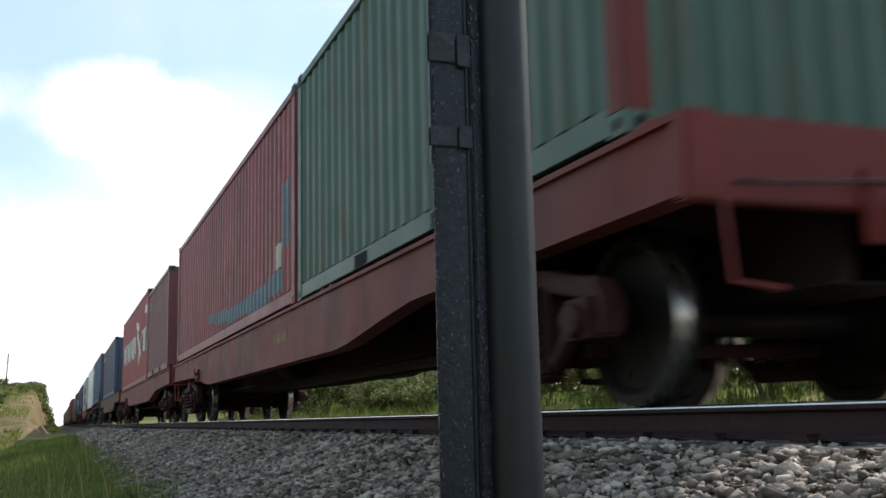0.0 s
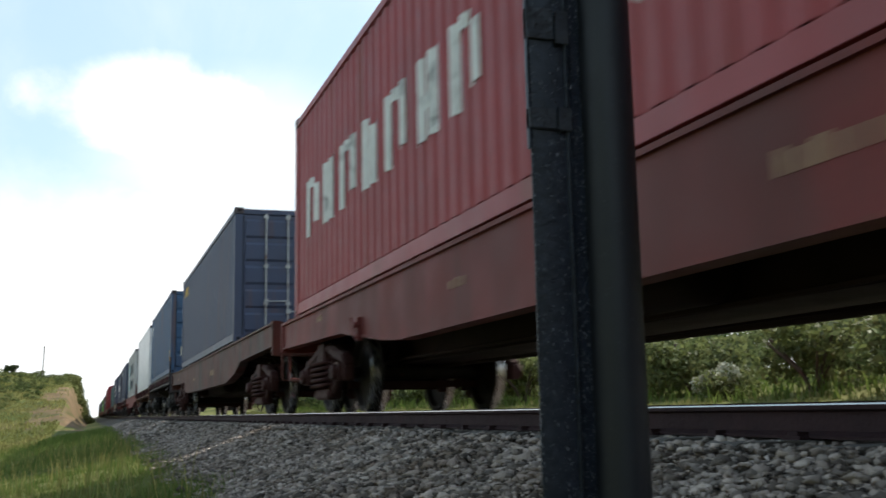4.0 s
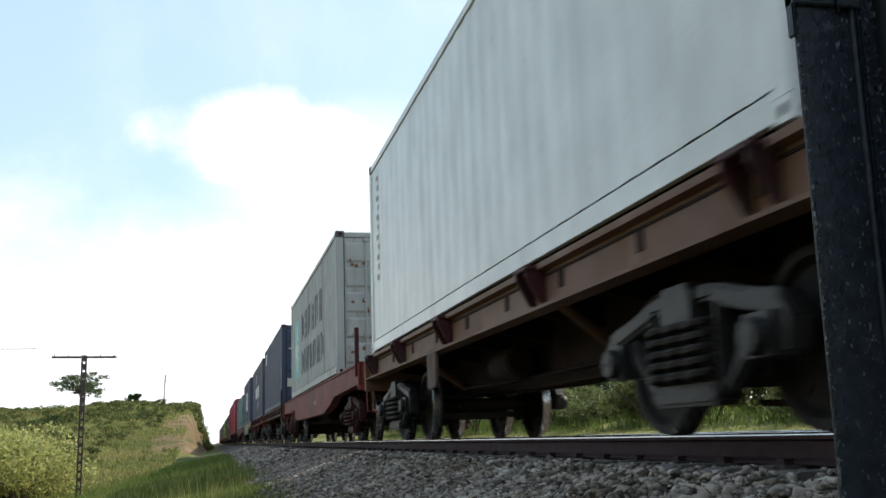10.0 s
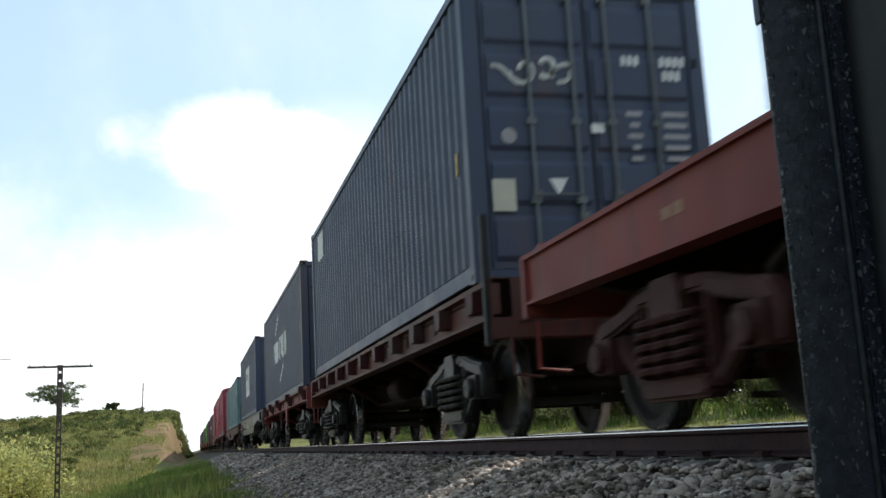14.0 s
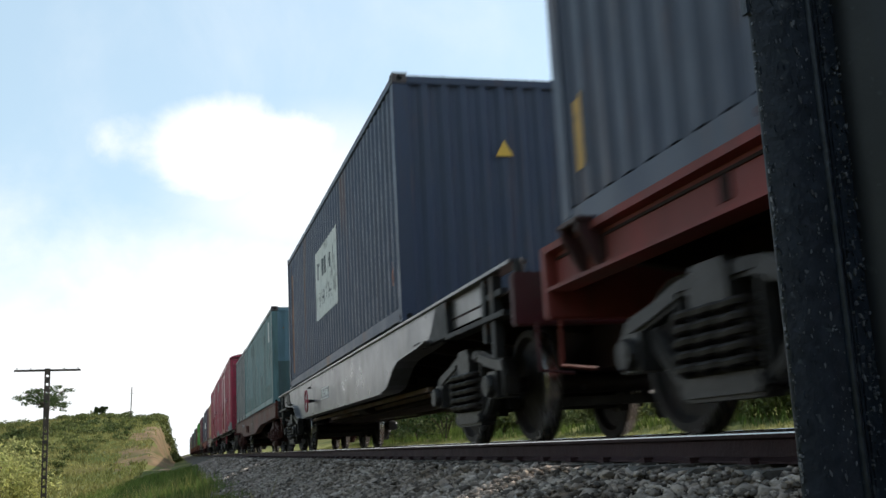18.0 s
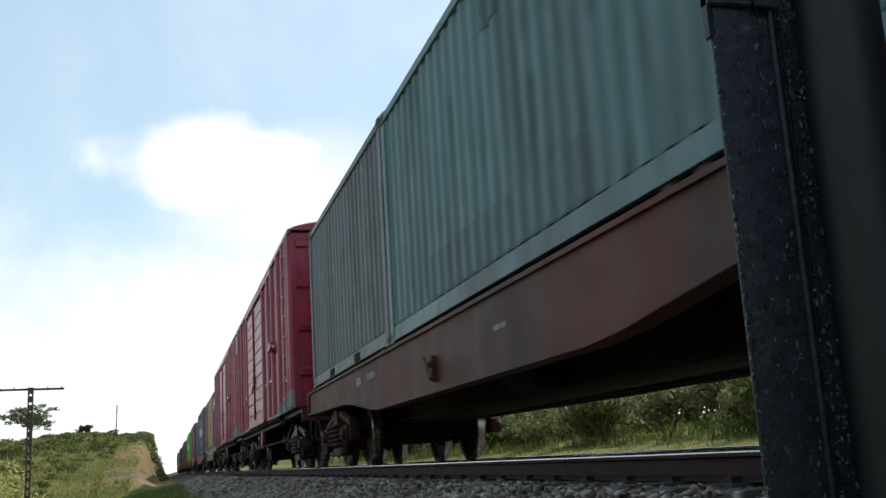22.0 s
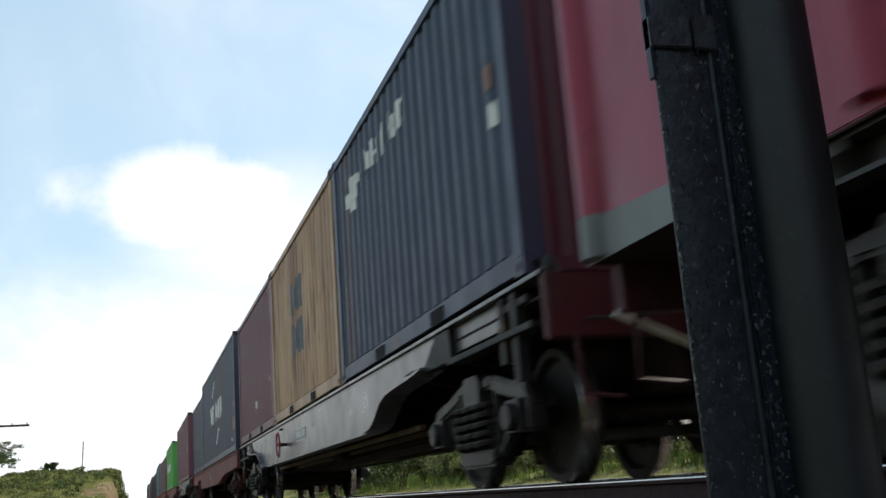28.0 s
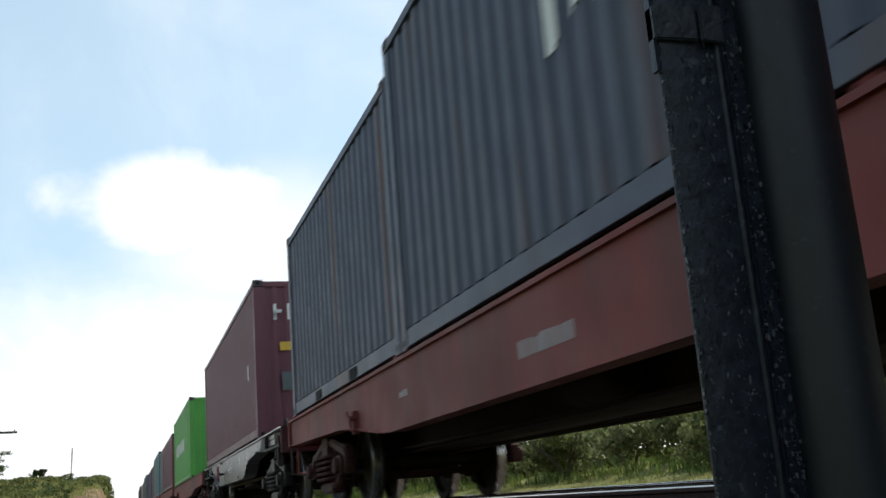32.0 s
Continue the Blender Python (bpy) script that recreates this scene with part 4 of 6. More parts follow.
def coupler(wagon, y, d):
    s = Shape().box(-0.09, 0.09, min(y, y + d * 0.30), max(y, y + d * 0.30), 0.78, 0.94)
    s.prism([(-0.17, y + d * 0.26), (0.12, y + d * 0.26), (0.16, y + d * 0.44), (0.02, y + d * 0.48), (-0.10, y + d * 0.40), (-0.2, y + d * 0.42)], "z", 0.74, 0.98)
    part("coupler", s.mesh("coupler", BOGIE, 0.01), wagon, label="heavy cast knuckle coupler")
    h = Shape().tube([(0.35, y, 0.75), (0.36, y + d * 0.15, 0.55), (0.30, y + d * 0.32, 0.45), (0.12, y + d * 0.42, 0.52)], 0.022, 8)
    part("air_hose", h.mesh("air_hose", SEAL_HOLLOW, 0, 0.8), wagon)


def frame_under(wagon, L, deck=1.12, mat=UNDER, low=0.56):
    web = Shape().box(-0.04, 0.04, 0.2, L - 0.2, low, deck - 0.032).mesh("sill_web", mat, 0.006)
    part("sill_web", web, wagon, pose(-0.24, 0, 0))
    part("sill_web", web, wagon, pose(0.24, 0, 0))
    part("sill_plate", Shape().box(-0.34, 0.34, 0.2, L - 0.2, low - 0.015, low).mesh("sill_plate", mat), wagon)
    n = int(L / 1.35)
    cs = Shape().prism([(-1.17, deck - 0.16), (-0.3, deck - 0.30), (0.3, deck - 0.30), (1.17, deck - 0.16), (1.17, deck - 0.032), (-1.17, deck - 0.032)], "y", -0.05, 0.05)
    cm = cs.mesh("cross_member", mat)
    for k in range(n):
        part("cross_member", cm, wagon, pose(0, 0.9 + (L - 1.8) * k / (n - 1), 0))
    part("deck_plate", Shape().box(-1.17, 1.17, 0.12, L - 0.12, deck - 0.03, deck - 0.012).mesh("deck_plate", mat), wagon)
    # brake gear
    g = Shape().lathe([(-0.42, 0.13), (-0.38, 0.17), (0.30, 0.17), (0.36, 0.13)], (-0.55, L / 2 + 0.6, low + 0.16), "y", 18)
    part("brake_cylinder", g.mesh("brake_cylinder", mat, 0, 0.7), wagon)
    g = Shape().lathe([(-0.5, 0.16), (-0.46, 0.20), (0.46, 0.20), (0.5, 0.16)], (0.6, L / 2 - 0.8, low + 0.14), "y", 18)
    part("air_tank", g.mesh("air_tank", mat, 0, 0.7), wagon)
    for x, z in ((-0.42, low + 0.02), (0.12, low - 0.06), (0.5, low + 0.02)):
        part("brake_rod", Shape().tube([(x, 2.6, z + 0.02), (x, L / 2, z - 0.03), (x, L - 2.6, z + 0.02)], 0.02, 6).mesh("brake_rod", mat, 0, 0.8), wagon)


def headstock(wagon, y, mat, z0=0.82, z1=1.30, d=1, lever=None):
    s = Shape().box(-1.24, 1.24, min(y, y + d * 0.10), max(y, y + d * 0.10), z0, z1).box(-0.32, 0.32, min(y, y - d * 0.03), max(y, y - d * 0.03), 0.70, 1.05)
    part("end_beam", s.mesh("end_beam", mat, 0.012), wagon)
    for sx in (-1.1, 1.1):
        st = Shape().tube([(sx, y - d * 0.05, z0 + 0.02), (sx, y - d * 0.09, 0.50), (sx - 0.25 * (1 if sx > 0 else -1), y - d * 0.09, 0.47)], 0.014, 6)
        part("step_iron", st.mesh("step_iron", mat, 0, 0.8), wagon)
    if lever:
        part("release_bar", Shape().prism([(-1.20, 0.83), (-0.40, 0.50), (-0.40, 0.535), (-1.18, 0.872)], "y", y - d * 0.115, y - d * 0.095).mesh("release_bar", lever, 0.003), wagon, label="pale flat release bar")
    st = Shape().tube([(-1.0, y - d * 0.012, 0.95), (-0.8, y - d * 0.06, 0.94), (-0.2, y - d * 0.06, 0.985), (-0.12, y - d * 0.012, 0.99)], 0.009, 6)
    part("uncoupling_lever", st.mesh("uncoupling_lever", CAST, 0, 0.8), wagon, label="dusty steel lever")


def brake_wheel(wagon, y, z=0.95, mat=None):
    s = Shape()
    ring = [(0, 0.195 * math.cos(2 * math.pi * k / 24), 0.195 * math.sin(2 * math.pi * k / 24)) for k in range(25)]
    s.tube(ring, 0.015, 6)
    for k in range(3):
        q = 2 * math.pi * k / 3 + 0.3
        s.tube([(0.03, 0, 0), (0, 0.195 * math.cos(q), 0.195 * math.sin(q))], 0.012, 6)
    s.lathe([(-0.01, 0.02), (0.0, 0.035), (0.05, 0.035)], (0, 0, 0), "x", 10)
    wheel = part("brake_wheel", s.mesh("brake_wheel", mat or PAINT["crimson"], 0, 0.8), wagon, pose(-1.355, y, z), "small spoked handbrake wheel")
    part("wheel_shaft", Shape().lathe([(0.05, 0.032), (0.09, 0.03), (0.145, 0.022), (0.155, 0.04), (0.175, 0.04)], (0, 0, 0), "x", 10).mesh("wheel_shaft", BLACKF, 0, 0.6), wheel, label="black tapered shaft")


def sill_plates(wagon, L, mat, items):
    """Small faded stencil patches on the near side beam: (along, height, width, tall)."""
    for y, z, wy, wz in items:
        n = max(2, int(wy / 0.12))
        for k in range(n):
            a = y + wy * k / n
            hh = wz * random.uniform(0.7, 1.0)
            part("stencil_bar", Shape().box(-1.2105, -1.2065, a, a + wy / n * random.uniform(0.4, 0.75), z, z + hh).mesh("stencil_bar", mat), wagon)


def fishbelly_wagon(y0, L, color, label, tone="brown", top=1.31, ends=2.15, low=0.65, rise=0.0, bracket=None, pale=None):
    """A long container flat with deep side beams between the bogies."""
    w = thing("container_flat_wagon", pose(XC, y0, 0), label, "flat wagon", "wagons of the train")
    z1 = top
    e = top - 0.36
    poly = [(0.0, e), (3.7 + rise, e - 0.05), (4.4 + rise, 0.80), (5.5 + rise, low + 0.03), (6.0 + rise, low), (L - 6.0, low), (L - 5.5, low + 0.03), (L - 4.4, 0.80), (L - 3.7, e - 0.05), (L, e), (L, z1 - 0.02), (0, z1 - 0.02)]
    edge_lo = poly[:10]
    for sx in (-1, 1):
        s = Shape().prism(poly, "x", sx * 1.205, sx * 1.18)
        s.box(min(sx * 1.235, sx * 1.08), max(sx * 1.235, sx * 1.08), 0, L, z1 - 0.045, z1 - 0.01)
        for (a, b), (c, d) in zip(edge_lo, edge_lo[1:]):
            s.add([(sx * 1.23, a, b), (sx * 1.23, c, d), (sx * 1.06, c, d), (sx * 1.06, a, b), (sx * 1.23, a, b - 0.022), (sx * 1.23, c, d - 0.022), (sx * 1.06, c, d - 0.022), (sx * 1.06, a, b - 0.022)], [(0, 1, 2, 3), (7, 6, 5, 4), (0, 4, 5, 1), (2, 6, 7, 3), (1, 5, 6, 2), (3, 7, 4, 0)])
        part("side_beam", s.mesh("side_beam", color, 0.0), w)
    frame_under(w, L, 1.15)
    for y, d in ((0, 1), (L, -1)):
        headstock(w, y, color, 0.86, z1 - 0.02, d)
        coupler(w, y, -d)
    bogie(w, ends, tone)
    bogie(w, L - ends, tone)
    lock = Shape().box(-0.06, 0.06, -0.06, 0.06, z1 - 0.012, z1 + 0.03).mesh("twist_lock", color)
    for y in (0.35, 6.25, 6.6, L - 6.6, L - 6.25, L - 0.35):
        for sx in (-1, 1):
            part("twist_lock", lock, w, pose(sx * 1.14, y, 0))
    if pale:
        sill_plates(w, L, GREY_PLATE, pale)
    else:
        sill_plates(w, L, STENCIL, [(L * 0.40, 0.90, 0.8, 0.13), (L * 0.62, 0.92, 0.4, 0.08), (L - 2.6, 1.10, 0.3, 0.08)])
    br = Shape().box(-1.26, -1.20, 0, 0.05, -0.14, 0.10).tube([(-1.30, 0.02, 0.02), (-1.21, 0.02, 0.02)], 0.03, 8).tube([(-1.29, -0.06, -0.12), (-1.29, 0.16, 0.10)], 0.014, 6)
    part("brake_bracket", br.mesh("brake_bracket", color), w, pose(0, bracket or L - 4.6, 0.86))
    return w


def grey_wagon(y0, L, label, top=1.31, shift=0.0):
    """A flat with smooth grey side beams that curve up over the bogies and open black ends."""
    w = thing("container_flat_wagon", pose(XC, y0, 0), label, "flat wagon", "wagons of the train")
    low = 0.66
    arc = [(2.72, 1.02), (3.2, 0.985), (3.7, 0.965), (4.0, 0.945), (4.25, 0.89), (4.45, 0.80), (4.62, 0.72), (4.80, 0.68), (5.1, low)]
    lo = arc + [(L - y, z) for y, z in reversed(arc)]
    poly = lo + [(L - 2.40, top - 0.02), (2.40, top - 0.02)]
    for sx in (-1, 1):
        s = Shape().prism(poly, "x", sx * 1.205, sx * 1.18)
        part("side_beam", s.mesh("side_beam", SILL_GREY), w)
        rail = Shape().box(min(sx * 1.235, sx * 1.08), max(sx * 1.235, sx * 1.08), 0.1, L - 0.1, top - 0.04, top - 0.01)
        part("top_flange", rail.mesh("top_flange", SILL_GREY, 0.003), w)
        f = Shape()
        for (p, b), (c, d) in zip(lo, lo[1:]):
            o, i = sx * (1.30 if d > low + 0.01 or b > low + 0.01 else 1.24), sx * 1.06
            f.add([(o, p, b), (o, c, d), (i, c, d), (i, p, b), (o, p, b - 0.02), (o, c, d - 0.02), (i, c, d - 0.02), (i, p, b - 0.02)], [(0, 1, 2, 3), (7, 6, 5, 4), (0, 4, 5, 1), (2, 6, 7, 3), (1, 5, 6, 2), (3, 7, 4, 0)])
        part("lower_flange", f.mesh("lower_flange", SILL_GREY), w, label="curved lower flange that stands out over the bogies")
        for m in (pose(0, 0, 0), pose(0, L, 0) @ Matrix.Diagonal((1, -1, 1, 1))):
            end = Shape().prism([(2.12, 1.05), (1.12, 1.05), (0.95, 1.12), (0.95, top - 0.045), (2.12, top - 0.045)], "x", sx * 1.165, sx * 1.15)
            part("end_panel", end.mesh("end_panel", SILL_GREY, 0.003), w, m, "short grey end panel set back behind the bracket")
            br = Shape().prism([(2.46, top - 0.05), (2.08, top - 0.05), (2.05, 0.99), (2.95, 0.985), (2.72, 1.09)], "x", sx * 1.222, sx * 1.15)
            br.prism([(2.95, 0.99), (3.05, 1.0), (3.30, 1.02), (2.97, 1.03)], "x", sx * 1.29, sx * 1.15)
            br.box(min(sx * 1.24, sx * 1.1), max(sx * 1.24, sx * 1.1), 0.30, 2.10, 0.955, 1.0)
            part("end_bracket", br.mesh("end_bracket", BLACKF, 0.004), w, m, "black folded bracket above the bogie")
            po = Shape()
            for a, z in ((0.62, 0.66), (0.86, 0.80)):
                po.box(min(sx * 1.21, sx * 1.13), max(sx * 1.21, sx * 1.13), a, a + 0.10, z, top - 0.05)
            po.box(min(sx * 1.20, sx * 1.14), max(sx * 1.20, sx * 1.14), 0.45, 0.95, 1.14, 1.19)
            part("hanger", po.mesh("hanger", BLACKF, 0.004), w, m)
    for y, d in ((0.12, 1), (L - 0.12, -1)):
        part("lamp_peg", Shape().lathe([(1.2, 0.03), (1.3, 0.05), (1.36, 0.03)], (-1.15, y, 0), "z", 10).mesh("lamp_peg", BLACKF, 0, 0.8), w)
    frame_under(w, L, 1.16)
    bar = Shape().box(-0.03, 0.03, 4.3, L - 4.3, low - 0.06, low - 0.01).mesh("truss_bar", SILL_DUST)
    for x in (-0.86, -0.48):
        part("truss_bar", bar, w, pose(x, 0, 0))
    for y, d in ((0, 1), (L, -1)):
        headstock(w, y, BLACKF if y else SILL_MAROON, 0.84, 1.24, d, GREY_PLATE if y else None)
        coupler(w, y, -d)
    bogie(w, 1.95, "black")
    bogie(w, L - 1.95, "black")
    a = 9.38 + shift
    panel = part("data_panel", Shape().box(-1.2075, -1.2055, a, a + 0.90, 0.87, 1.06).mesh("data_panel", GREY_PLATE), w, label="pale stencilled data panel")
    for y0b, y1b, z0b, z1b in ((0, 0.9, 1.045, 1.06), (0, 0.9, 0.87, 0.885), (0, 0.015, 0.885, 1.045), (0.885, 0.9, 0.885, 1.045), (0.10, 0.26, 0.92, 1.01), (0.34, 0.42, 0.92, 1.02), (0.48, 0.62, 0.92, 1.0), (0.68, 0.82, 0.92, 1.02)):
        part("stencil_bar", Shape().box(-1.2105, -1.2078, a + y0b, a + y1b, z0b, z1b).mesh("stencil_bar", WHITE_MARK), panel)
    for y, wy, z in ((12.95, 0.45, 1.075), (13.75, 0.75, 1.065), (8.6, 0.25, 0.98), (6.1, 0.12, 1.0)):
        part("chalk_smear", Shape().prism([(y + shift, z), (y + shift + wy, z + 0.008), (y + shift + wy * 0.96, z + 0.045), (y + shift + 0.06, z + 0.05)], "x", -1.2075, -1.2056).mesh("chalk_smear", GREY_PLATE), w, label="pale wiped-out stencil")
    brake_wheel(w, 11.30 + shift, 0.90)
    part("chain_guide", Shape().box(-1.25, -1.205, 11.75 + shift, 11.90 + shift, 1.16, 1.19).mesh("chain_guide", BLACKF, 0.004), w)
    return w


def stake_wagon(y0, L, color, label, top=1.40, lugs=False, lo=1.00, post=8.0, wheel=False):
    """A shorter flat with a straight channel side beam, stake pockets or lugs along it."""
    w = thing("flat_wagon", pose(XC, y0, 0), label, "flat wagon", "wagons of the train")
    for sx in (-1, 1):
        s = Shape().prism([(sx * 1.235, lo - 0.02), (sx * 1.235, lo + 0.005), (sx * 1.16, lo + 0.012), (sx * 1.16, top - 0.085), (sx * 1.235, top - 0.078), (sx * 1.235, top - 0.03), (sx * 1.06, top - 0.03), (sx * 1.06, lo - 0.02)], "y", 0, L)
        part("side_beam", s.mesh("side_beam", color), w)
        if lugs:             # pairs of gusset fins under a short seat
            pk = Shape()
            for a in (-0.15, 0.11):
                pk.prism([(0.04, 0.22), (-0.12, 0.22), (-0.12, 0.15), (-0.01, -0.05), (0.04, -0.05)], "y", a, a + 0.04)
            pk.box(-0.13, 0.04, -0.17, 0.17, 0.205, 0.24)
            places = (0.9, 4.33, 7.55, 10.3, L - 0.75)
        else:
            pk = Shape().prism([(-0.13, 0.18), (0.13, 0.18), (0.10, -0.01), (-0.10, -0.01)], "x", -0.085, 0.05)
            places = [0.55 + (L - 1.1) * k / 10 for k in range(11)]
        pm = pk.mesh("stake_pocket", SILL_MAROON, 0.006)
        for y in places:
            part("stake_pocket", pm, w, pose(sx * 1.20, y, lo + 0.08, 0, 0, 0 if sx < 0 else 180), "dark welded bracket")
    frame_under(w, L, top - 0.10, UNDER, 0.62)
    for y in (L * 0.3, L * 0.7):
        for sx in (-1, 1):
            part("stay_bar", Shape().tube([(sx * 1.1, y, 1.0), (sx * 0.4, y + 0.5, 0.66)], 0.045, 6).mesh("stay_bar", color, 0, 0.8), w)
    for y, d in ((0, 1), (L, -1)):
        headstock(w, y, color, 0.80, top - 0.03, d)
        coupler(w, y, -d)
    bogie(w, 2.05, "black")
    bogie(w, L - 2.0, "black")
    if lugs:
        a, b = post, post + 0.46
        part("brake_post", Shape().prism([(a, 1.02), (b, 1.02), (b, 0.62), (b - 0.08, 0.57), (a + 0.04, 0.59), (a, 0.66)], "x", -1.23, -1.19).mesh("brake_post", color if wheel else SILL_DUST, 0.006), w, label="plate hanging below the side beam")
        if wheel:
            brake_wheel(w, b - 0.12, 0.66, BOGIE)
    else:
        sp = Shape().box(-1.28, -1.22, 0.04, 0.12, 0.75, top + 0.52)
        part("end_stanchion", sp.mesh("end_stanchion", BLACKF, 0.008), w, label="dark upright stanchion at the corner")
    return w


def boxcar(y0, L, label):
    """A covered goods wagon: ribbed steel sides, a planked double door, ladder, low arched roof."""
    w = thing("boxcar", pose(XC, y0, 0), label, "goods wagon", "wagons of the train")
    m = PAINT["crimson"]
    W, z0, z1 = 1.36, 1.10, 4.25
    d0, d1 = 5.66, 10.22
    part("body", Shape().box(-W, W, 0, L, z0 - 0.02, z1).mesh("body", m, 0.006), w)
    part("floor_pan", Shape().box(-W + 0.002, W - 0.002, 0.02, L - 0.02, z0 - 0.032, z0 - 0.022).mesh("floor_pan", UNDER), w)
    rib = Shape().prism([(-0.11, 0.0), (-0.075, -0.05), (-0.03, -0.075), (0.03, -0.075), (0.075, -0.05), (0.11, 0.0)], "z", z0 + 0.02, z1)
    rm = rib.mesh("rib", m, 0.0, 0.7)
    for y in (0.12, 0.48, 1.10, 2.07, 3.30, 4.20, 5.50, 10.38, 11.15, 12.42, 13.5, L - 0.12):
        for sx in (-1, 1):
            part("rib", rm, w, pose(sx * W, y, 0, 0, 0, -90 if sx < 0 else 90))
    for y in (-0.0, L):
        for zz in (1.7, 2.5, 3.3, 4.05):
            b = Shape().prism([(-0.09, 0.0), (-0.05, -0.05), (0.05, -0.05), (0.09, 0.0)], "x", -W + 0.1, W - 0.1)
            part("end_rib", b.mesh("end_rib", m, 0.004), w, pose(0, y, zz, 90 if y > 1 else -90, 0, 0))
    n, half = 10, (d1 - d0) / 2
    step = (z1 - z0 - 0.20) / n
    pm = Shape().box(-0.030, 0.0, 0.0, half - 0.05, 0.0, step - 0.026).mesh("plank", m, 0.007)
    for leaf in range(2):
        for k in range(n):
            part("plank", pm, w, pose(-W - 0.002, d0 + 0.02 + leaf * (half + 0.01), z0 + 0.005 + k * step))
    part("door_track", Shape().box(-W - 0.07, -W, d0 - 2.4, d1 + 0.1, z1 - 0.13, z1 - 0.04).mesh("door_track", m, 0.006), w)
    part("door_sill", Shape().box(-W - 0.06, -W, d0 - 0.1, d1 + 0.1, z0 - 0.02, z0 + 0.04).mesh("door_sill", m, 0.006), w)
    for sx in (-1, 1):
        part("cornice", Shape().box(min(sx * W, sx * (W + 0.06)), max(sx * W, sx * (W + 0.06)), -0.05, L + 0.05, z1 - 0.02, z1 + 0.07).mesh("cornice", m, 0.006), w)
    arc = [(W * math.sin(q) * 1.04, z1 + 0.05 + 0.20 * (math.cos(q) - math.cos(1.45)) / (1 - math.cos(1.45))) for q in np.linspace(-1.45, 1.45, 15)]
    part("roof", Shape().prism(arc, "y", -0.05, L + 0.05).mesh("roof", m, 0.0, 0.6), w)
    for k in range(8):
        z = 1.28 + 0.385 * k
        part("ladder_rung", Shape().tube([(-W, 0.58, z), (-W - 0.07, 0.60, z), (-W - 0.07, 0.97, z), (-W, 0.99, z)], 0.012, 6).mesh("ladder_rung", m, 0, 0.8), w)
    mid = (d0 + d1) / 2
    part("lock_rod", Shape().tube([(-W - 0.055, mid + 0.06, 1.25), (-W - 0.055, mid + 0.06, 4.1)], 0.022, 8).mesh("lock_rod", m, 0, 0.8), w)
    part("door_latch", Shape().box(-W - 0.10, -W - 0.03, mid - 0.10, mid + 0.20, 2.15, 2.32).tube([(-W - 0.08, mid + 0.04, 2.1), (-W - 0.10, mid + 0.25, 1.95)], 0.02, 6).mesh("door_latch", m, 0.006), w)
    for y, z in ((3.36, 1.83), (4.30, 1.82), (10.55, 1.95), (11.35, 1.86), (12.35, 2.10), (0.66, 1.60), (0.16, 1.85)):
        wide = 0.62 if 3 < y < 12 else 0.26
        part("step_bracket", Shape().prism([(y, z), (y + wide, z + 0.01), (y + wide, z + 0.045), (y, z + 0.04)], "x", -W - 0.06, -W).mesh("step_bracket", m, 0.004), w)
    lamp = part("lamp_bracket", Shape().prism([(2.98, 2.44), (3.40, 2.47), (3.40, 2.60), (3.22, 2.64), (2.98, 2.54)], "x", -W - 0.13, -W).box(-W - 0.16, -W - 0.10, 2.92, 3.42, 2.42, 2.46).mesh("lamp_bracket", m, 0.006), w)
    part("bracket_arm", Shape().tube([(-W - 0.10, 3.20, 2.58), (-W - 0.10, 2.55, 2.46), (-W - 0.09, 2.25, 2.42)], 0.016, 6).mesh("bracket_arm", m, 0, 0.8), lamp)
    part("notice_board", Shape().box(-W - 0.09, -W - 0.07, 13.45, 14.05, 3.55, 4.08).mesh("notice_board", GREY_PLATE), w, label="pale grey notice plate")
    for a, b, h0, h1 in ((0.0, 0.42, 1.40, 1.36), (0.42, 1.16, 1.36, 1.31), (1.16, 2.0, 1.31, 1.28), (2.0, 3.05, 1.28, 1.20), (L - 1.5, L, 1.20, 1.30)):
        cover = Shape().prism([(a, z0 - 0.03), (b, z0 - 0.03), (b, h1), (a, h0)], "x", -W - 0.004, -W - 0.001)
        for y in (0.12, 0.48, 1.10, 2.07, L - 0.12):
            if a <= y < b:
                h = h0 + (h1 - h0) * (y - a) / (b - a)
                ring = [(-0.114, -0.001), (-0.079, -0.054), (-0.03, -0.079), (0.03, -0.079), (0.079, -0.054), (0.114, -0.001)]
                cover.prism([(-W + u, y + v) for v, u in ring], "z", z0 - 0.02, h)
        part("grey_repair", cover.mesh("grey_repair", GREY_PRIMER), w, label="grey undercoat band along the foot")
    for k in range(3):
        z = 1.45 + 0.205 * k
        part("stencil_bar", Shape().box(-W - 0.006, -W - 0.002, 1.24, 1.24 + (0.55, 0.6, 0.6)[k], z, z + 0.055).mesh("stencil_bar", PALE_STENCIL), w)
    part("stencil_bar", Shape().box(-W - 0.009, -W - 0.005, 2.42, 2.70, z0 + 0.02, z0 + 0.10).mesh("stencil_bar", PALE_STENCIL), w)
    for sx in (-1, 1):
        ub = Shape().prism([(sx * 1.33, z0 - 0.02), (sx * 1.20, z0 - 0.02), (sx * 1.20, 0.92), (sx * 1.32, 0.92), (sx * 1.32, 0.94), (sx * 1.23, 0.945), (sx * 1.23, z0 - 0.05), (sx * 1.33, z0 - 0.045)], "y", 3.0, L - 0.9)
        for k in range(16):
            y = 3.2 + (L - 4.4) * k / 15
            ub.prism([(sx * 1.22, z0 - 0.03), (sx * 1.33, z0 - 0.03), (sx * 1.325, 1.02), (sx * 1.22, 0.93)], "y", y - 0.06, y + 0.06)
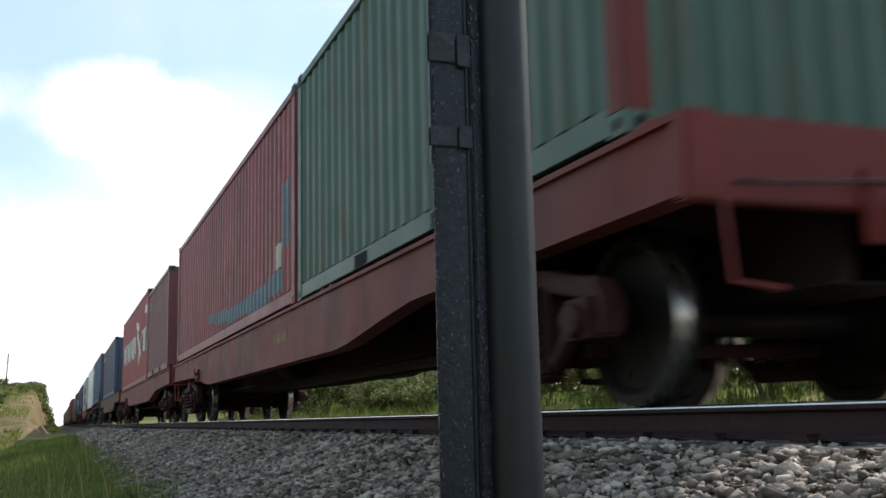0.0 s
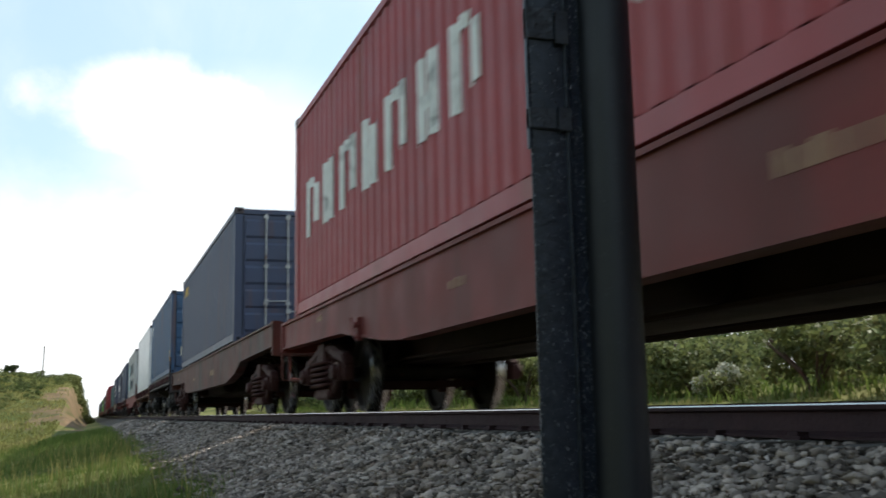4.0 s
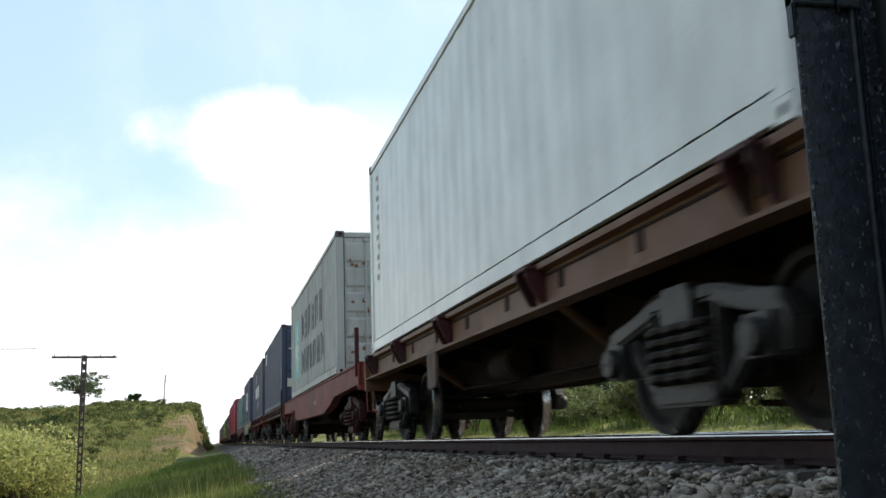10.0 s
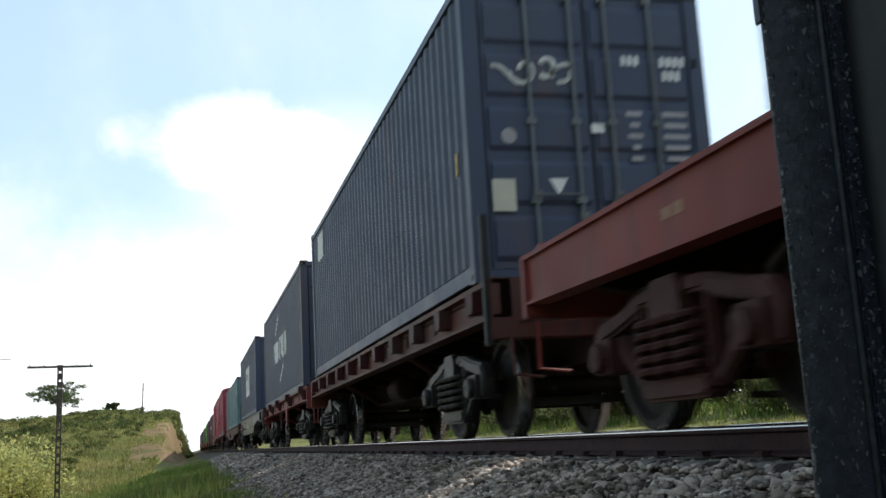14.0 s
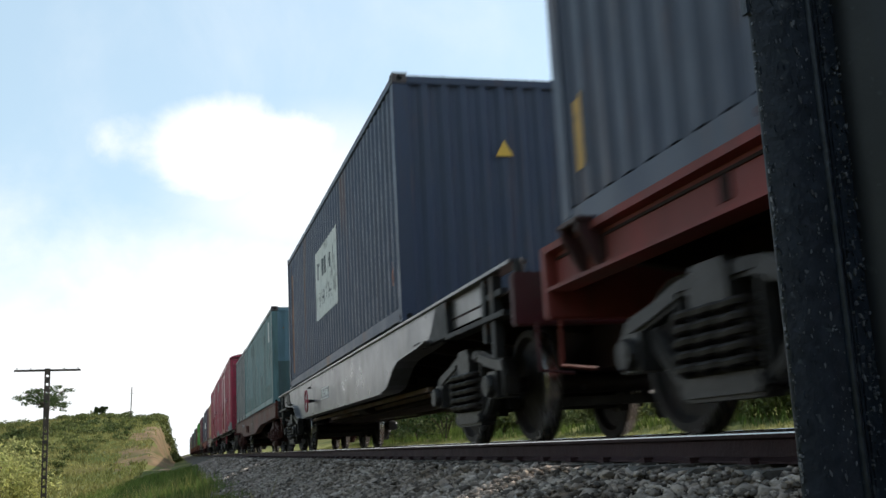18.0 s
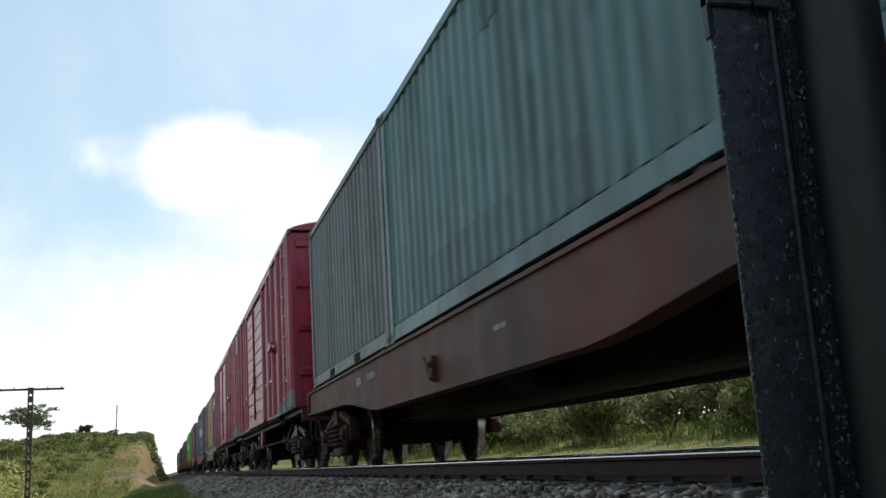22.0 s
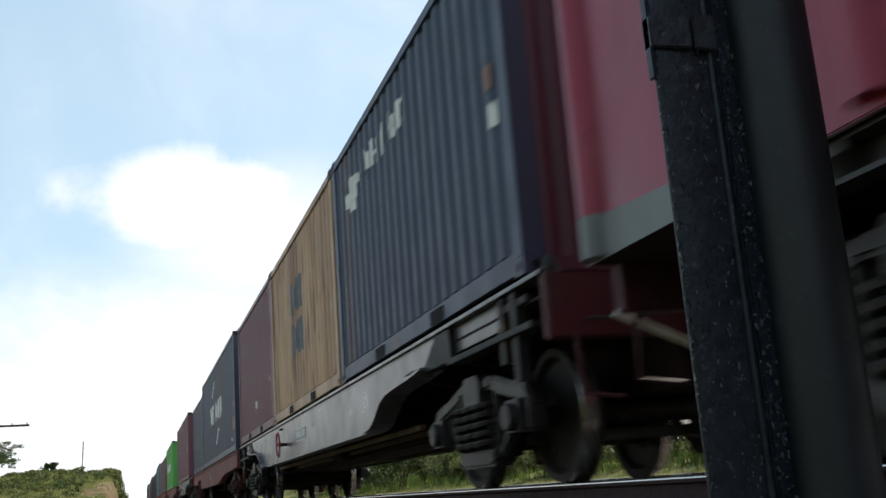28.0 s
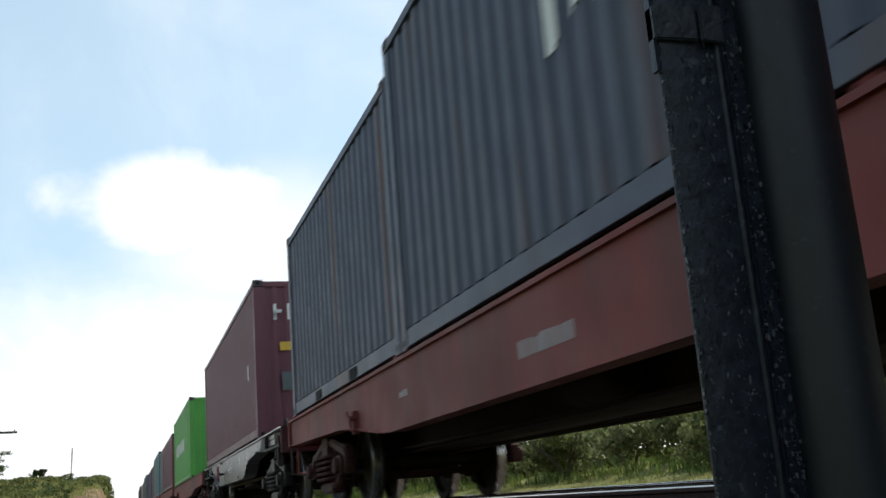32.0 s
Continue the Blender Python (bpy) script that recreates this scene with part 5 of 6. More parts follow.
        ub.box(min(sx * 1.22, sx * 1.10), max(sx * 1.22, sx * 1.10), 0.1, 3.0, 1.0, z0 - 0.03)
        part("side_beam", ub.mesh("side_beam", CAST), w)
    for x in (-1.0, 1.0):
        part("truss_rod", Shape().tube([(x, 3.4, 0.94), (x, 4.6, 0.62), (x, L - 4.6, 0.62), (x, L - 3.4, 0.94)], 0.025, 6).mesh("truss_rod", BLACKF, 0, 0.8), w)
    st = Shape()
    for a in (mid - 0.40, mid + 0.06):
        st.box(-1.34, -1.29, a, a + 0.06, 0.52, 0.95)
    for z in (0.52, 0.76):
        st.box(-1.34, -1.27, mid - 0.40, mid + 0.12, z, z + 0.045)
    part("step", st.mesh("step", CAST, 0.004), w, label="grey hanging step frame")
    part("brake_guard", Shape().prism([(mid - 0.85, 0.95), (mid - 0.46, 0.95), (mid - 0.44, 0.66), (mid - 0.55, 0.52), (mid - 0.75, 0.55), (mid - 0.86, 0.72)], "x", -1.32, -1.26).mesh("brake_guard", m, 0.01), w, label="red brake guard plate")
    frame_under(w, L, 1.10)
    for y, d in ((0, 1), (L, -1)):
        headstock(w, y, SILL_MAROON, 0.82, 1.12, d, WHITE_MARK if y else None)
        coupler(w, y, -d)
    bogie(w, 2.0, "black")
    bogie(w, L - 2.0, "black")
    return w

# ---------------------------------------------------------------- the train, front to back
RIDERS = []   # (object, near end in the train's own measure)
HC, STD = 2.896, 2.591
L40, L23, L20 = 12.192, 7.15, 6.058


def ride(ob):
    RIDERS.append((ob, ob.matrix_basis.translation.copy()))
    return ob


def letters(c, y1, y0, z0, z1, n, length, mat, gap=0.34, label=""):
    """A name reduced to plain upright bars, from the far end towards the near one."""
    step = (y1 - y0) / n
    for k in range(n):
        a = y1 - step * (k + 1) + step * gap / 2
        b = a + step * (1 - gap)
        third = (b - a) * 0.38
        h = (z1 - z0) * 0.17
        strokes = [(b - third, b, z0, z1), (a, a + third, z0 if k % 2 else z0 + h, z1 if k % 3 else z1 - h)]
        strokes.append((a + third, b - third, z1 - h, z1) if k % 2 == 0 else (a + third, b - third, z0 + 2.2 * h, z0 + 3.2 * h))
        mark("painted_bar", c, strokes, length, mat, label, 0.006)


red_wagon = "red-brown container flat wagon with deep side beams"
grey_label = "grey container flat wagon with curved side beams"

# wagon 0: green and faded red boxes
ride(fishbelly_wagon(-1.75, 20.75, SILL_RED, red_wagon, top=1.275))
c = ride(container("green", -1.25, L23, STD, 1.29, "green corrugated container with red oxide corner posts on a red-brown wagon", doors=False, post_color=SILL_RED)); pockets(c, L23, "green")
c = ride(container("red", 6.08, L40, STD, 1.29, "faded red container with blue painted-over patches"))
mark("painted_band", c, [(0.7, 1.6, 0.24, 0.52), (1.6, 3.2, 0.18, 0.46), (3.2, 5.1, 0.22, 0.43), (5.1, 6.4, 0.30, 0.50), (6.4, 7.2, 0.40, 0.56)], L40, BLUE_PATCH, "uneven blue band painted over")
mark("painted_patch", c, [(0.2, 0.75, 0.75, 1.55)], L40, BLUE_PATCH)
mark("painted_patch", c, [(11.55, 11.95, 0.30, 0.80)], L40, BLUE_PATCH)
mark("white_label", c, [(0.9, 1.2, 0.55, 0.85)], L40, CREAM_MARK)

# wagon 1: dull red short box, orange red long box
ride(fishbelly_wagon(19.75, 20.2, SILL_RED, red_wagon, top=1.29))
c = ride(container("dull_red", 20.5, L20, 2.52, 1.305, "dull red corrugated container with a rusty frame", doors=False)); pockets(c, L20, "dull_red")
plate(c, "blue_label", 5.3, 2.05, 0.5, 0.3, BLUE_PATCH)
c = ride(container("bright_red", 26.8, L40, 2.75, 1.29, "orange red container with large white painted shapes"))
letters(c, 11.6, 4.9, 0.98, 1.72, 7, L40, WHITE_MARK)
mark("logo_shape", c, [(2.7, 4.5, 0.75, 1.05, 0.9), (2.9, 3.6, 1.2, 1.6, -0.7), (3.6, 4.6, 1.75, 2.0, 0.15)], L40, WHITE_MARK, "white crossing sweep shapes")
letters(c, 2.4, 0.3, 0.95, 1.65, 3, L40, WHITE_MARK)
mark("small_mark", c, [(0.5, 1.1, 2.1, 2.35)], L40, WHITE_MARK)

# wagon 2: slate blue box
ride(fishbelly_wagon(40.7, 20.5, SILL_BROWN, "dull brown container flat wagon with deep side beams", top=1.395))
c = ride(container("slate", 45.4, L40, 2.66, 1.41, "slate blue corrugated container with door bars"))
letters(c, 11.75, 10.3, 2.1, 2.35, 4, L40, YELLOW_MARK)

# wagon 3: mid blue box on a stake wagon
ride(stake_wagon(61.9, 13.7, SILL_DARK, "dark flat wagon with stake pockets along its side", 1.50, lo=1.14))
c = ride(container("blue", 62.5, L40, HC, 1.505, "mid blue corrugated container with white door bars", bars=WHITE_MARK))
plate(c, "small_logo", 11.4, 2.3, 0.3, 0.42, WHITE_MARK)
mark("warning_patch", c, [(0.63, 0.88, 0.44, 0.80)], L40, AMBER_MARK)
door_plate(c, "warning_sign", -0.27, 1.44, 0.20, 0.20, YELLOW_MARK, True)
door_plate(c, "data_plate", -0.74, 0.76, 0.25, 0.32, CREAM_MARK)
door_plate(c, "code_bar", 0.56, 2.25, 0.24, 0.10, WHITE_MARK)
for z, wide in ((1.76, 0.28), (1.57, 0.10), (1.36, 0.08), (1.10, 0.22)):
    door_plate(c, "code_bar", 0.35 + wide / 2, z, wide, 0.08, WHITE_MARK)
part("round_label", Shape().lathe([(-0.002, 0.09), (0.002, 0.09)], (-0.29, 0.0, 2.46), "y", 16).mesh("round_label", WHITE_MARK), c)

# wagon 4: white cooled box
ride(stake_wagon(76.3, 13.45, SILL_TAN, "rusty brown flat wagon with lugs along its side", 1.36, lugs=True))
c = ride(container("white", 76.82, L40, HC + 0.10, 1.36, "white insulated container with a cooling unit in its end", doors=False, smooth_panel=True))
s = Shape().box(-0.97, 0.97, -0.006, 0.03, 0.35, 2.7)
part("unit_panel", s.mesh("unit_panel", PAINT["white"], 0.01), c)
# the recess's shade as a flat black plate before the panel
s = Shape().prism([(-0.80, 0.93), (0.80, 0.93), (0.80, 1.70), (0.50, 1.96), (-0.50, 1.96), (-0.80, 1.70)], "y", -0.012, -0.004)
part("grille", s.mesh("grille", SEAL_HOLLOW), c, label="flat black shape for the shaded fan opening")
s = Shape().lathe([(-0.03, 0.26), (-0.012, 0.30)], (0.2, 0, 1.55), "y", 24)
part("fan_ring", s.mesh("fan_ring", GALV, 0, 0.6), c)
bolts = Shape()
for sx in (-0.92, 0.92):
    for k in range(9):
        bolts.lathe([(-0.016, 0.022), (-0.004, 0.026)], (sx, 0.0, 0.3 + 0.29 * k), "y", 8)
tagged(part("bolts", bolts.mesh("bolts", GALV), c), kind="stuff")
for k in range(11):
    a, z = 11.42 - 0.03 * (k % 2), 2.62 - 0.155 * k
    mark("code_bar", c, [(a, a + (0.16, 0.13, 0.18, 0.10)[k % 4], z, z + 0.085)], L40, GREY_PLATE, "", 0.004, True)

# wagon 5: pale grey box with dark lettering, empty deck behind it
ride(fishbelly_wagon(90.5, 18.9, SILL_RED, red_wagon, ends=2.1, top=1.345))
part("end_stake", Shape().box(-1.275, -1.205, 0.10, 0.18, 1.10, 1.95).box(-1.255, -1.225, 0.08, 0.10, 1.10, 1.90).mesh("end_stake", SILL_MAROON, 0.008), RIDERS[-1][0], label="upright dark maroon stake at the wagon's end")
c = ride(container("pale", 93.7, L40, HC + 0.03, 1.355, "pale grey rusty container with dark lettering and turquoise star panel", bars=PAINT["pale"]))
letters(c, 8.7, 2.85, 1.45, 2.2, 6, L40, GREY_MARK)
letters(c, 8.6, 2.7, 0.52, 1.16, 7, L40, GREY_MARK)
mark("star_panel", c, [(9.4, 10.9, 0.50, 2.2)], L40, TEAL_MARK, "turquoise square panel")
mark("star_shape", c, [(10.03, 10.27, 0.66, 2.06), (9.50, 10.80, 1.27, 1.45), (9.70, 10.60, 0.90, 1.06, 0.76), (9.70, 10.60, 1.66, 1.82, -0.76)], L40, WHITE_MARK, "white star shape", 0.007)
door_plate(c, "turquoise_square", -0.31, 1.82, 0.40, 0.52, TEAL_MARK)
door_plate(c, "turquoise_square", 0.44, 1.82, 0.40, 0.52, TEAL_MARK)
for x in (-0.31, 0.44):
    s = Shape()
    for k in range(4):
        q = math.pi * k / 4
        s.prism([(x - 0.14 * math.cos(q) - 0.02 * math.sin(q), 1.85 - 0.15 * math.sin(q) + 0.02 * math.cos(q)), (x + 0.14 * math.cos(q) - 0.02 * math.sin(q), 1.85 + 0.15 * math.sin(q) + 0.02 * math.cos(q)), (x + 0.14 * math.cos(q) + 0.02 * math.sin(q), 1.85 + 0.15 * math.sin(q) - 0.02 * math.cos(q)), (x - 0.14 * math.cos(q) + 0.02 * math.sin(q), 1.85 - 0.15 * math.sin(q) - 0.02 * math.cos(q))], "y", -0.006 - 0.001 * k, 0.0)
    part("star_shape", s.mesh("star_shape", WHITE_MARK), c)
chip_rand = random.Random(41)
for k in range(26):
    x, z = chip_rand.choice((-0.86, -0.84, -0.62, -0.1, 0.1, 0.5)) + chip_rand.uniform(-0.07, 0.07), chip_rand.choice((0.45, 0.95, 1.40, 1.45, 2.1, 2.3)) + chip_rand.uniform(-0.12, 0.12)
    u, v = chip_rand.uniform(0.015, 0.05), chip_rand.uniform(0.015, 0.06)
    part("rust_chip", Shape().prism([(x - u, z - v * 0.4), (x - u * 0.2, z - v), (x + u, z - v * 0.6), (x + u * 0.7, z + v * 0.5), (x, z + v), (x - u * 0.8, z + v * 0.4)], "y", 0.001, 0.004).mesh("rust_chip", RUST_CHIP), c)
door_plate(c, "rust_patch", -0.22, 1.12, 0.26, 0.26, RUST_CHIP)
for k in range(5):
    door_plate(c, "code_bar", -0.47 + 0.08 * k, 1.50, 0.05, 0.06, GREY_MARK)

# wagon 6: navy box with white emblem on its doors
ride(stake_wagon(110.2, 13.4, SILL_BROWN, "dull brown flat wagon with stake pockets along its side", 1.35))
c = ride(container("navy", 110.7, L40, HC, 1.35, "navy corrugated container with a white emblem on its doors", bars=PAINT["grey"]))
plate(c, "small_logo", 10.8, 2.45, 0.8, 0.5, WHITE_MARK)
plate(c, "warning_patch", 0.5, 1.2, 0.16, 0.22, YELLOW_MARK)
em = Shape()


def curl(cx, cz, r0, r1, a0, a1, thick):
    pts = [(cx + (r0 + (r1 - r0) * k / 18) * math.cos(a0 + (a1 - a0) * k / 18), -0.004, cz + (r0 + (r1 - r0) * k / 18) * math.sin(a0 + (a1 - a0) * k / 18)) for k in range(19)]
    for u, v in zip(pts, pts[1:]):
        dx, dz = v[0] - u[0], v[2] - u[2]
        n = math.hypot(dx, dz)
        ox, oz = -dz / n * thick, dx / n * thick
        em.prism([(u[0] - ox - dx * 0.2, u[2] - oz - dz * 0.2), (v[0] - ox + dx * 0.2, v[2] - oz + dz * 0.2), (v[0] + ox + dx * 0.2, v[2] + oz + dz * 0.2), (u[0] + ox - dx * 0.2, u[2] + oz - dz * 0.2)], "y", -0.006, 0.0)


curl(-0.64, 2.00, 0.15, 0.035, 3.4, 9.2, 0.024)
curl(-0.42, 2.05, 0.11, 0.04, 4.2, 9.0, 0.03)
curl(-0.96, 1.90, 0.17, 0.13, 0.3, 1.5, 0.022)
curl(-0.24, 1.90, 0.17, 0.12, 1.2, 2.9, 0.024)
curl(-0.27, 2.00, 0.11, 0.09, 4.4, 6.4, 0.022)
part("emblem", em.mesh("emblem", WHITE_MARK), c, label="white curled emblem shape")
door_plate(c, "data_plate", -0.90, 0.80, 0.22, 0.30, CREAM_MARK)
door_plate(c, "warning_sign", -0.37, 0.88, 0.18, 0.16, WHITE_MARK, False, True)
door_plate(c, "white_patch", 0.06, 1.45, 0.13, 0.09, WHITE_MARK)
for x0, x1, z in ((0.34, 0.54, 2.13), (0.74, 1.02, 2.13), (1.08, 1.14, 2.12), (0.76, 0.96, 1.99)):
    n = max(1, round((x1 - x0) / 0.065))
    for k in range(n):
        door_plate(c, "code_bar", x0 + (x1 - x0) * (k + 0.5) / n, z, 0.044, 0.095, WHITE_MARK)
for k in range(5):
    z = 1.60 - 0.11 * k
    for x, wide in ((0.44, (0.16, 0.10, 0.15, 0.08, 0.12)[k]), (0.86, (0.26, 0.24, 0.27, 0.25, 0.22)[k])):
        door_plate(c, "code_bar", x, z, wide, 0.05, GREY_PLATE)
part("round_label", Shape().lathe([(-0.002, 0.075), (0.002, 0.075)], (-0.82, 0.0, 1.36), "y", 16).mesh("round_label", GREY_PLATE), c)

# wagon 7: blue grey box with white bars
ride(stake_wagon(124.4, 13.4, SILL_RED, "red skeletal container wagon with lugs along its side", 1.32, lugs=True, post=4.92, wheel=True))
c = ride(container("ink", 125.2, L40, HC, 1.27, "blue-grey scuffed container with white painted bars and sweeps", bars=PAINT["grey"]))
letters(c, 8.4, 6.5, 1.17, 1.76, 3, L40, WHITE_MARK, 0.16)
letters(c, 6.3, 4.0, 1.17, 1.80, 3, L40, WHITE_MARK, 0.16)
for box in ((6.5, 7.6, 2.44, 2.52, -0.45), (5.1, 6.3, 0.95, 1.05, -0.42)):
    mark("sweep", c, [box], L40, WHITE_MARK, "thin white sweep")
mark("warning_patch", c, [(11.76, 11.95, 0.40, 0.86)], L40, AMBER_MARK)
door_plate(c, "rust_patch", -0.45, 1.2, 0.4, 0.5, CREAM_MARK)

# wagon 8: dark navy box with a white panel on a grey wagon
ride(grey_wagon(138.4, 19.1, grey_label, 1.365, 0.8))
c = ride(container("navy", 142.42, L40, HC + 0.02, 1.375, "dark navy container with a white square panel on its side", doors=False))
mark("white_panel", c, [(4.8, 7.45, 0.92, 2.16)], L40, WHITE_MARK, "white painted square")
letters(c, 7.2, 5.0, 1.62, 1.92, 5, L40, GREY_MARK, 0.5)
letters(c, 7.1, 5.0, 1.12, 1.38, 5, L40, GREY_MARK, 0.5)
mark("orange_label", c, [(0.44, 0.62, 0.50, 0.66), (0.49, 0.57, 0.66, 0.76)], L40, ORANGE_MARK)
mark("orange_streak", c, [(11.28, 11.45, 0.30, 2.45), (11.52, 11.60, 0.60, 2.70)], L40, RUST_STRIP, "faded orange painted strip near the end")
door_plate(c, "warning_sign", 0.11, 2.04, 0.22, 0.2, YELLOW_MARK, True)

# wagon 9: teal and grey boxes
ride(fishbelly_wagon(158.25, 19.85, SILL_BROWN, "dull brown container flat wagon with deep side beams", top=1.265, rise=1.7, bracket=11.2, pale=[(14.1, 1.02, 0.5, 0.09), (15.0, 1.00, 0.3, 0.13), (9.2, 0.95, 0.3, 0.05)]))
c = ride(container("teal", 159.1, L40, STD, 1.28, "weathered teal container with darker patches and a faded blue end", doors=False, end_color="blue_end"))
for box in ((2.52, 2.95, 1.80, 2.12), (3.70, 4.15, 0.74, 0.98), (7.2, 7.6, 1.9, 2.3), (8.1, 8.5, 2.0, 2.3)):
    mark("dark_patch", c, [box], L40, PAINT["dark_teal"], "darker repainted patch")
mark("white_label", c, [(1.0, 1.35, 1.75, 2.3)], L40, WHITE_MARK)
end_mark(c, "repainted_corner", -1.06, -0.72, 0.13, 1.12, PAINT["dark_teal"], "dark green repainted corner")
end_mark(c, "repainted_corner", -0.72, -0.36, 0.13, 0.74, PAINT["dark_teal"], "dark green repainted corner")
for x, z, u, v in ((-0.52, 1.55, 0.02, 0.22), (-0.49, 1.30, 0.025, 0.10), (-0.90, 2.02, 0.02, 0.05), (-0.06, 1.22, 0.015, 0.06), (0.2, 1.7, 0.02, 0.09)):
    end_mark(c, "rust_chip", x - u / 2, x + u / 2, z - v / 2, z + v / 2, RUST_CHIP)
for box in ((0.6, 2.4, 0.20, 0.56), (2.4, 4.2, 0.20, 0.70), (6.6, 10.4, 0.20, 0.60)):
    mark("repainted_band", c, [box], L40, PAINT["dull_teal"], "darker repainted lower band")
c = ride(container("grey", 171.38, L20, STD + 0.03, 1.28, "plain grey corrugated container", doors=False)); pockets(c, L20, "grey")

# wagons 10 and 11: crimson boxcars
ride(boxcar(178.87, 14.6, "crimson steel boxcar with planked doors and black underframe"))
ride(boxcar(194.08, 14.6, "crimson steel boxcar with planked doors and black underframe"))

# wagon 12: three short boxes on a grey wagon
ride(grey_wagon(209.55, 19.0, grey_label, 1.29))
c = ride(container("navy", 209.92, L20, HC - 0.2, 1.31, "navy short container with small white emblem and a maroon end", doors=False, end_color="plum")); pockets(c, L20, "navy")
mark("emblem", c, [(4.75, 5.35, 1.93, 2.10), (4.9, 5.2, 1.84, 2.24), (4.55, 4.8, 2.05, 2.15, 0.05)], L20, WHITE_MARK, "white emblem shape")
letters(c, 4.45, 2.6, 2.02, 2.30, 5, L20, WHITE_MARK, 0.45)
mark("orange_label", c, [(0.34, 0.46, 1.40, 1.58)], L20, RUST_STRIP)
mark("white_label", c, [(0.32, 0.43, 1.12, 1.30)], L20, WHITE_MARK)
c = ride(container("tan", 216.1, L20, HC - 0.2, 1.31, "ochre rust-streaked short container with dark bars", doors=False)); pockets(c, L20, "tan")
letters(c, 3.9, 2.6, 1.5, 2.0, 2, L20, GREY_MARK)
letters(c, 3.9, 2.6, 0.85, 1.35, 2, L20, GREY_MARK)
c = ride(container("maroon", 222.2, L20, HC - 0.2, 1.31, "maroon corrugated short container", doors=False)); pockets(c, L20, "maroon")
mark("white_label", c, [(2.80, 3.04, 0.56, 0.70)], L20, CREAM_MARK)
mark("white_label", c, [(0.56, 0.70, 0.86, 0.95)], L20, FADED_MARK)

# wagon 13: blue-grey long and short boxes
ride(fishbelly_wagon(229.04, 19.2, SILL_RED, red_wagon, top=1.26, pale=[(9.08, 0.82, 0.86, 0.12), (4.6, 1.12, 0.14, 0.07), (5.0, 1.02, 0.10, 0.05), (12.6, 0.90, 0.3, 0.07)]))
c = ride(container("ink", 229.46, L40, HC, 1.275, "blue-grey container with white painted bars and sweeps", doors=False))
letters(c, 8.7, 6.7, 1.20, 1.76, 3, L40, WHITE_MARK, 0.16)
letters(c, 6.5, 4.0, 1.20, 1.76, 3, L40, WHITE_MARK, 0.16)
for box in ((6.6, 7.7, 2.40, 2.48, -0.42), (5.2, 6.3, 0.90, 1.0, -0.42)):
    mark("sweep", c, [box], L40, WHITE_MARK, "thin white sweep")
mark("orange_label", c, [(0.58, 0.72, 0.54, 0.86)], L40, ORANGE_DULL)
mark("orange_label", c, [(0.62, 0.74, 1.14, 1.24)], L40, ORANGE_DULL)
mark("white_label", c, [(1.07, 1.22, 0.30, 0.37)], L40, WHITE_MARK)
c = ride(container("ink", 241.72, L20, STD, 1.275, "plain blue-grey short container", doors=False)); pockets(c, L20, "ink")

# wagon 14: maroon box on a grey wagon
ride(grey_wagon(248.95, 16.1, grey_label, 1.265, -1.4))
c = ride(container("maroon", 251.95, L40, HC, 1.285, "maroon container with white and yellow marks on its end", doors=False))
letters_end = Shape()
for k in range(3):
    letters_end.box(-0.86 + 0.26 * k, -0.80 + 0.26 * k, -0.004, 0.01, 2.15, 2.45).box(-0.80 + 0.26 * k, -0.70 + 0.26 * k, -0.004, 0.01, 2.28, 2.34)
part("lettering_bars", letters_end.mesh("lettering_bars", WHITE_MARK), c)
door_plate(c, "yellow_sign", -0.55, 1.65, 0.42, 0.16, YELLOW_MARK)
door_plate(c, "data_plate", -0.62, 1.0, 0.24, 0.34, GREY_MARK)
plate(c, "white_label", 1.4, 1.35, 0.16, 0.3, WHITE_MARK)

# wagon 15: bright green box
ride(fishbelly_wagon(265.8, 19.4, SILL_RED, red_wagon, top=1.265))
c = ride(container("leaf", 271.9, L40, HC, 1.28, "bright green container with a white strip", doors=False))
letters(c, 10.5, 4.0, 1.2, 1.7, 6, L40, WHITE_MARK)

# the rest of the train, far down the line
y = 286.0
for k, (a, b) in enumerate((("maroon", "grey"), ("teal", "dull_red"), ("navy", "ink"), ("grey", "maroon"), ("pale", "red"), ("slate", "green"))):
    ride(fishbelly_wagon(y, 19.2, SILL_RED, red_wagon, top=1.345))
    ride(container(a, y + 0.5, L40, HC if k % 2 else STD, 1.36, {"maroon": "maroon", "teal": "teal", "navy": "navy", "grey": "grey", "pale": "pale grey", "slate": "slate blue"}[a] + " corrugated container far down the train", doors=False))
    ride(container(b, y + 12.8, L20, STD, 1.36, {"maroon": "maroon", "dull_red": "dull red", "ink": "blue-grey", "grey": "grey", "red": "faded red", "green": "green"}[b] + " short container far down the train", doors=False))
    y += 19.95

# ---------------------------------------------------------------- plants


